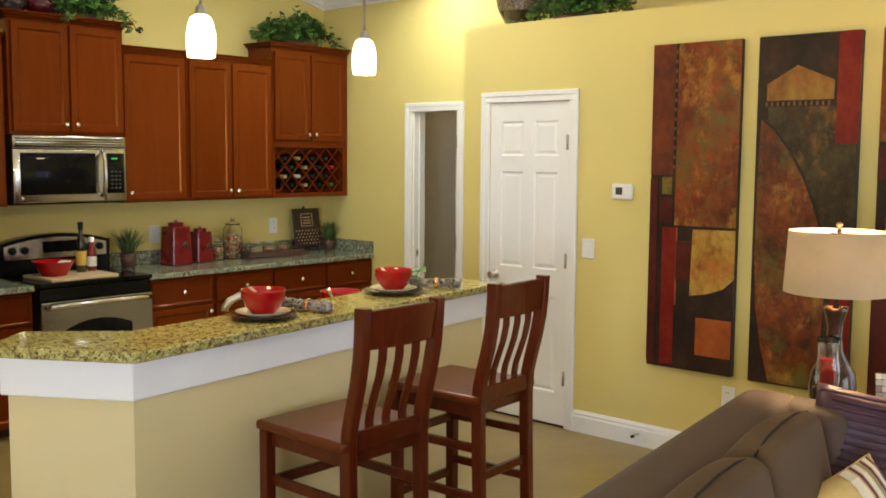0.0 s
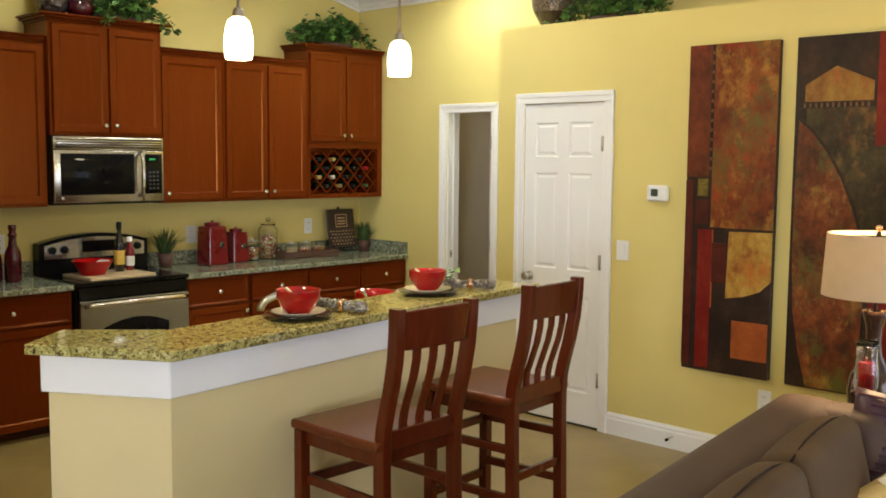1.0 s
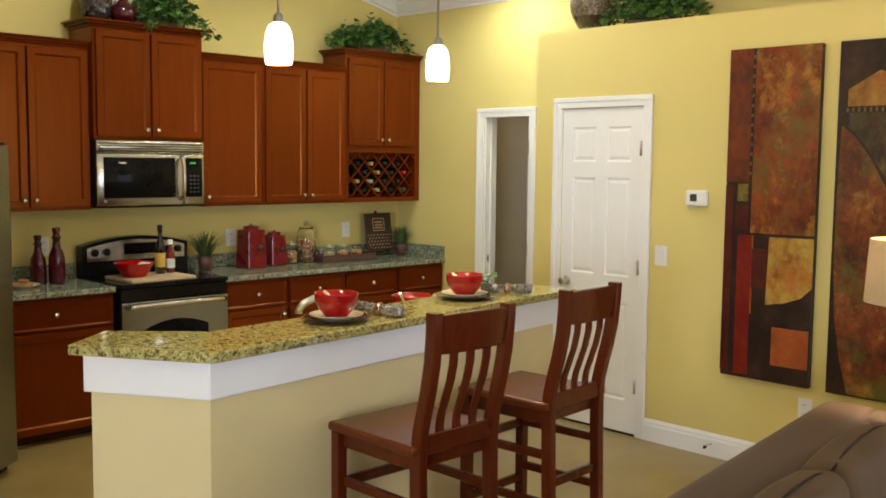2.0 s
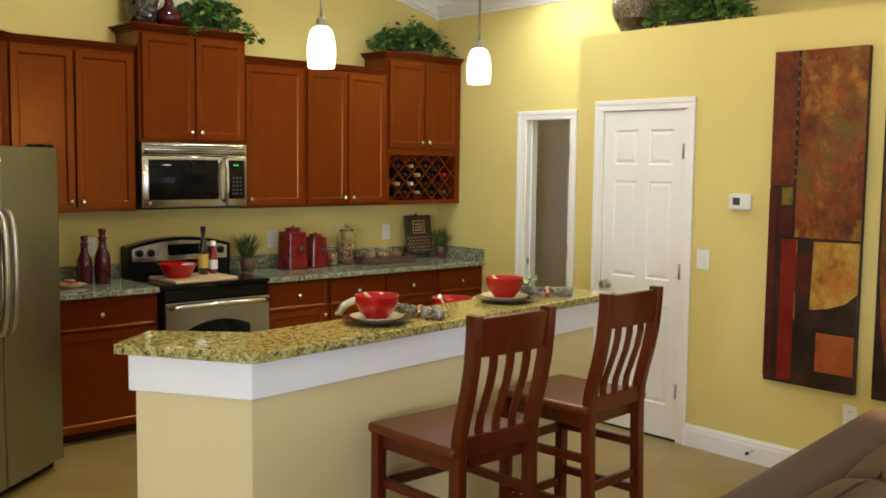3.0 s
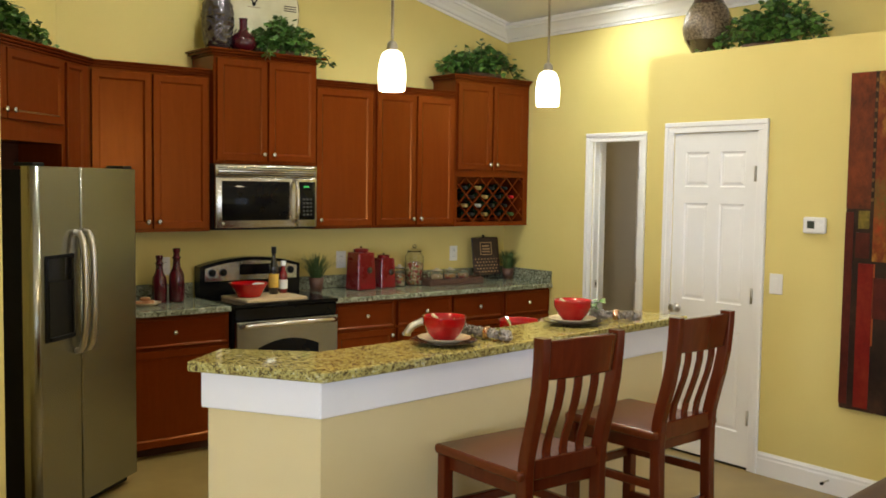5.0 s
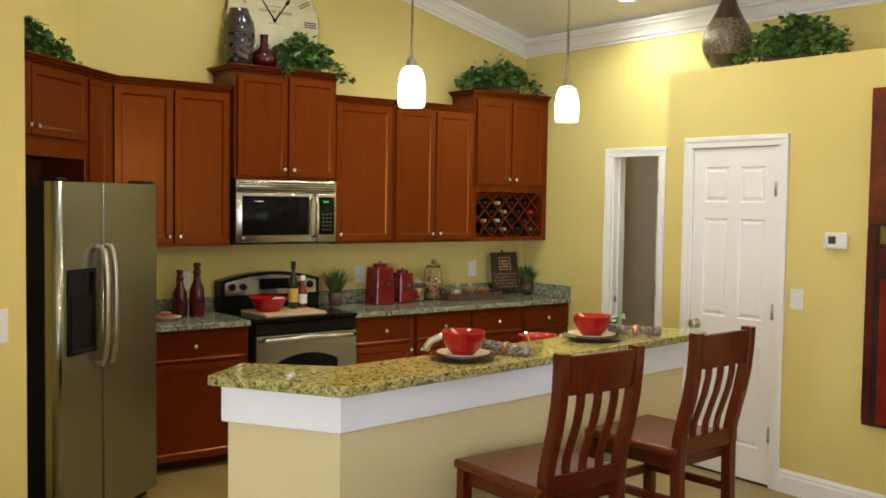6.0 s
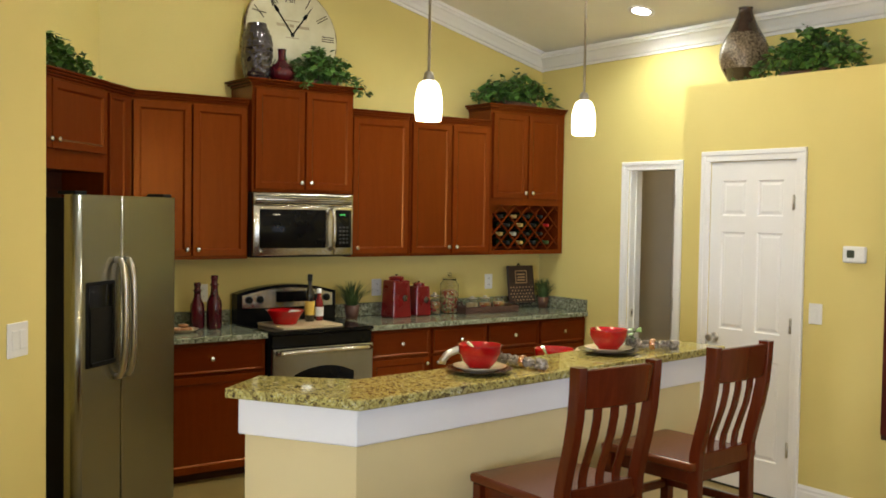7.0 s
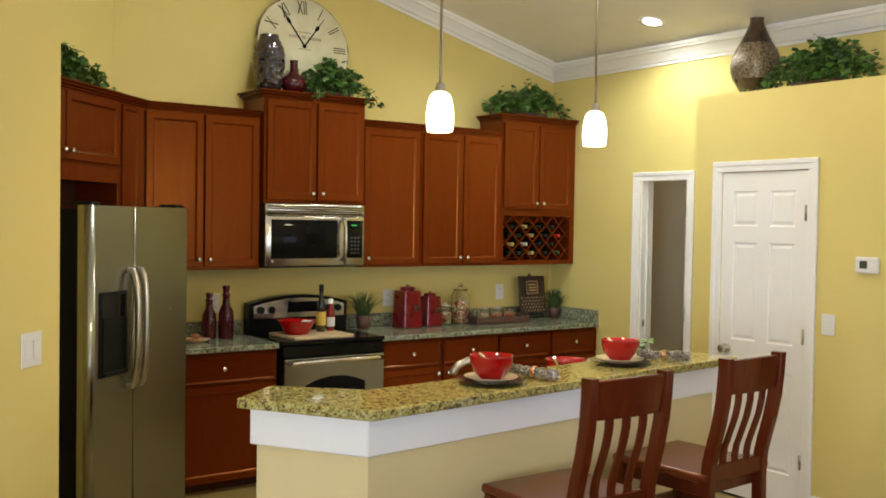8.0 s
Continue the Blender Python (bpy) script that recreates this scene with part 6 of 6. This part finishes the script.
for k, (x, w, c) in enumerate(((0.105, 0.030, 1), (0.130, 0.008, 2), (0.145, 0.014, 1), (0.158, 0.006, 3), (0.170, 0.009, 2), (0.184, 0.012, 1), (0.197, 0.008, 2))):
    bm = B()
    va = []
    for i in range(15):
        v = (2 * i / 14 - 1) * 0.99
        row = []
        for xx in (x - w / 2, x + w / 2):
            u = xx / 0.22
            y = -0.08 * max(0, (1 - u ** 4) * (1 - v ** 4)) ** 0.5 - 0.0025
            row.append(bm.verts.new((xx * (1 - 0.04 * (1 - v * v)), y, v * 0.21 * (1 - 0.04 * (1 - u * u)))))
        va.append(row)
    for a, b in zip(va, va[1:]):
        bm.faces.new((a[0], a[1], b[1], b[0]))
    part("stripe", bm, STRIPES[c], sp)

TABLE = wood("dark_table_wood", (0.025, 0.010, 0.006), (0.045, 0.018, 0.010), (0.07, 0.028, 0.015), 0.3)
TX, TY, TZ = -1.80, -4.98, 0.62
et = thing("end_table", pose(TX, TY, 0, 0, 0, 7), "dark wooden end table beside the sofa", "table")
part("tabletop", box(B(), -0.30, -0.30, TZ - 0.03, 0.30, 0.30, TZ, 0.006, 2), TABLE, et)
part("apron", box(B(), -0.26, -0.26, TZ - 0.10, 0.26, 0.26, TZ - 0.0305), TABLE, et)
for a in (-0.25, 0.25):
    for b in (-0.25, 0.25):
        part("leg", box(B(), a - 0.022, b - 0.022, 0, a + 0.022, b + 0.022, TZ - 0.1005, 0.003), TABLE, et)
SHADE = surface("tan_linen_shade", (0.50, 0.36, 0.20), (0.57, 0.42, 0.25), 4, 0.8, bump=0.4, fine=260, dist=0.001)
snt = SHADE.node_tree
tl = snt.nodes.new("ShaderNodeBsdfTranslucent")
tl.inputs[0].default_value = (0.62, 0.46, 0.27, 1)
mx = snt.nodes.new("ShaderNodeMixShader")
mx.inputs[0].default_value = 0.10
snt.links.new(snt.nodes["Principled BSDF"].outputs[0], mx.inputs[1])
snt.links.new(tl.outputs[0], mx.inputs[2])
snt.links.new(mx.outputs[0], snt.nodes["Material Output"].inputs[0])
BRONZE = surface("dark_bronze_glaze", (0.030, 0.014, 0.009), (0.065, 0.030, 0.018), 9, 0.16, 0.25, 0.1, coat=0.4)
LX_, LY_ = -1.905, -4.906
lamp = thing("table_lamp", pose(LX_, LY_, TZ + 0.0005), "lit table lamp with tan drum shade and bronze vase base", "lamp")
part("base", lathe(B(), [(0, 0), (0.066, 0), (0.07, 0.015), (0.053, 0.03), (0.066, 0.08), (0.079, 0.18), (0.083, 0.23), (0.075, 0.285), (0.051, 0.325), (0.032, 0.36), (0.026, 0.41), (0.029, 0.46), (0.041, 0.505), (0.045, 0.52), (0.039, 0.52), (0.025, 0.46), (0, 0.45)], 36), BRONZE, lamp)
part("stem", tube(B(), [(0, 0, 0.45), (0, 0, 0.80)], 0.009, 10), BROWN, lamp)
shade = part("shade", lathe(B(), [(0.184, 0.572), (0.172, 0.795), (0.1695, 0.795), (0.1815, 0.572), (0.184, 0.572)], 48), SHADE, lamp, "tan linen drum shade")
for k in range(3):
    a = radians(120 * k + 20)
    part("spider_arm", tube(B(), [(0, 0, 0.785), (0.171 * math.cos(a), 0.171 * math.sin(a), 0.788)], 0.003, 6), CHROME, lamp)
part("finial", lathe(B(), [(0, 0.80), (0.007, 0.80), (0.005, 0.806), (0.012, 0.812), (0.013, 0.820), (0.005, 0.826), (0, 0.826)], 16), COPPER, lamp)
part("bulb", lathe(B(), [(0, 0.60), (0.015, 0.60), (0.03, 0.65), (0.028, 0.68), (0, 0.70)], 16), glow("lit_bulb", (1.0, 0.75, 0.45), 15), lamp)
point_lamp("table_lamp_bulb", (LX_, LY_, TZ + 0.735), 48, (1.0, 0.68, 0.35), 0.03)

ln = thing("candle_lantern", pose(-2.043, -4.936, TZ + 0.0005), "glass hurricane lantern with red pillar candle", "candle holder")
part("foot", lathe(B(), [(0, 0), (0.07, 0), (0.065, 0.012), (0.02, 0.03), (0.018, 0.217), (0.035, 0.257), (0.066, 0.272), (0.066, 0.279), (0, 0.279)], 28), BRONZE, ln)
part("glass", lathe(B(), [(0.050, 0.2125), (0.058, 0.24), (0.056, 0.29), (0.049, 0.33), (0.051, 0.375), (0.056, 0.40), (0.054, 0.40), (0.048, 0.374), (0.046, 0.33), (0.053, 0.29), (0.055, 0.242), (0.048, 0.2135)], 28), CLEAR, ln, "clear waisted glass").location.z = 0.067
part("handle", tube(B(), [(0.062, 0.0, 0.39), (0.10, 0.0, 0.40), (0.085, 0.0, 0.35), (0.065, 0.0, 0.30)], 0.006, 8), CLEAR, ln).location.z = 0.067
cd = thing("candle", pose(-2.043, -4.936, TZ + 0.2585), "red wax pillar candle inside the lantern", "candle")
part("wax", lathe(B(), [(0, 0), (0.039, 0), (0.039, 0.105), (0.036, 0.11), (0, 0.106)], 24), RED, cd)
part("wick", tube(B(), [(0, 0, 0.106), (0.001, 0, 0.122)], 0.0015, 6), BLACK_MATT, cd)
for q in (ln, cd):
    q.scale = (0.72, 0.72, 0.92)
MOSAIC = [surface("mosaic_" + n, c, tuple(min(1, q * 1.2) for q in c), 20, 0.15, 0.4, 0.0) for n, c in (("silver", (0.45, 0.45, 0.46)), ("lilac", (0.32, 0.28, 0.36)), ("pearl", (0.62, 0.60, 0.56)))]
pf = thing("photo_frame", Matrix.Translation((-1.775, -5.135, TZ + 0.001)) @ Matrix.Rotation(radians(-62), 4, "Z") @ Matrix.Rotation(radians(-10), 4, "X"), "silver and lilac mosaic photo frame on the end table", "picture frame")
part("backing", box(B(), -0.11, -0.006, 0, 0.11, 0.006, 0.28, 0.002), BLACK_MATT, pf)
rg = random.Random(5)
meshes = [mesh_of("mosaic_piece", box(B(), -0.0105, -0.004, -0.0105, 0.0105, 0, 0.0105, 0.0015), m) for m in MOSAIC]
for i in range(10):
    for j in range(12):
        if 2 <= i <= 7 and 2 <= j <= 9:
            continue
        ob = new("mosaic_piece", meshes[rg.randrange(3)])
        ob.parent = pf
        ob.location = (-0.099 + i * 0.022, -0.0062, 0.014 + j * 0.0229)
part("picture", box(B(), -0.066, -0.008, 0.05, 0.066, -0.0062, 0.232), surface("grey_picture", (0.2, 0.19, 0.18), (0.35, 0.33, 0.3), 8, 0.2, bump=0), pf, "plain grey picture")

# ---- glazing behind the camera ----
FRAME = surface("white_window_frame", (0.78, 0.78, 0.77), (0.82, 0.82, 0.81), 4, 0.4, bump=0.02)


def window(name, m, w, h, cols, label):
    """A glazed frame standing in an opening, in the local x-z plane."""
    wd = thing(name, m, label, "window", kind="structure")
    for a in ((0, 0, 0.05, h), (w - 0.05, 0, w, h), (0.051, 0, w - 0.051, 0.05), (0.051, h - 0.05, w - 0.051, h)):
        part("window_frame", box(B(), a[0] + 0.001, -0.03, a[1] + 0.001, a[2] - 0.001, 0.03, a[3] - 0.001, 0.003), FRAME, wd)
    for k in range(cols):
        x0, x1 = 0.05 + k * (w - 0.1) / cols, 0.05 + (k + 1) * (w - 0.1) / cols
        g = part("pane", box(B(), x0 + 0.02, -0.003, 0.06, x1 - 0.02, 0.003, h - 0.06), CLEAR, wd)
        g.visible_shadow = False
        if k:
            part("mullion", box(B(), x0 - 0.018, -0.025, 0.051, x0 + 0.018, 0.025, h - 0.051, 0.003), FRAME, wd)
    return wd


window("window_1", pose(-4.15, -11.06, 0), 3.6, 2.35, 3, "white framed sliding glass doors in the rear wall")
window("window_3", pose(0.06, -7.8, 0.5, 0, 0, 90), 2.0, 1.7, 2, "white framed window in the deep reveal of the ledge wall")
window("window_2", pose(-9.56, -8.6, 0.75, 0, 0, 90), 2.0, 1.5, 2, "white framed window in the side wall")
bm = B()
bmesh.ops.create_grid(bm, x_segments=1, y_segments=1, size=60)
bmesh.ops.translate(bm, verts=bm.verts, vec=(0, 0, -0.15))
solid("ground", bm, surface("lawn", (0.05, 0.09, 0.03), (0.09, 0.13, 0.05), 3, 0.9), "green lawn outside the windows", "ground")
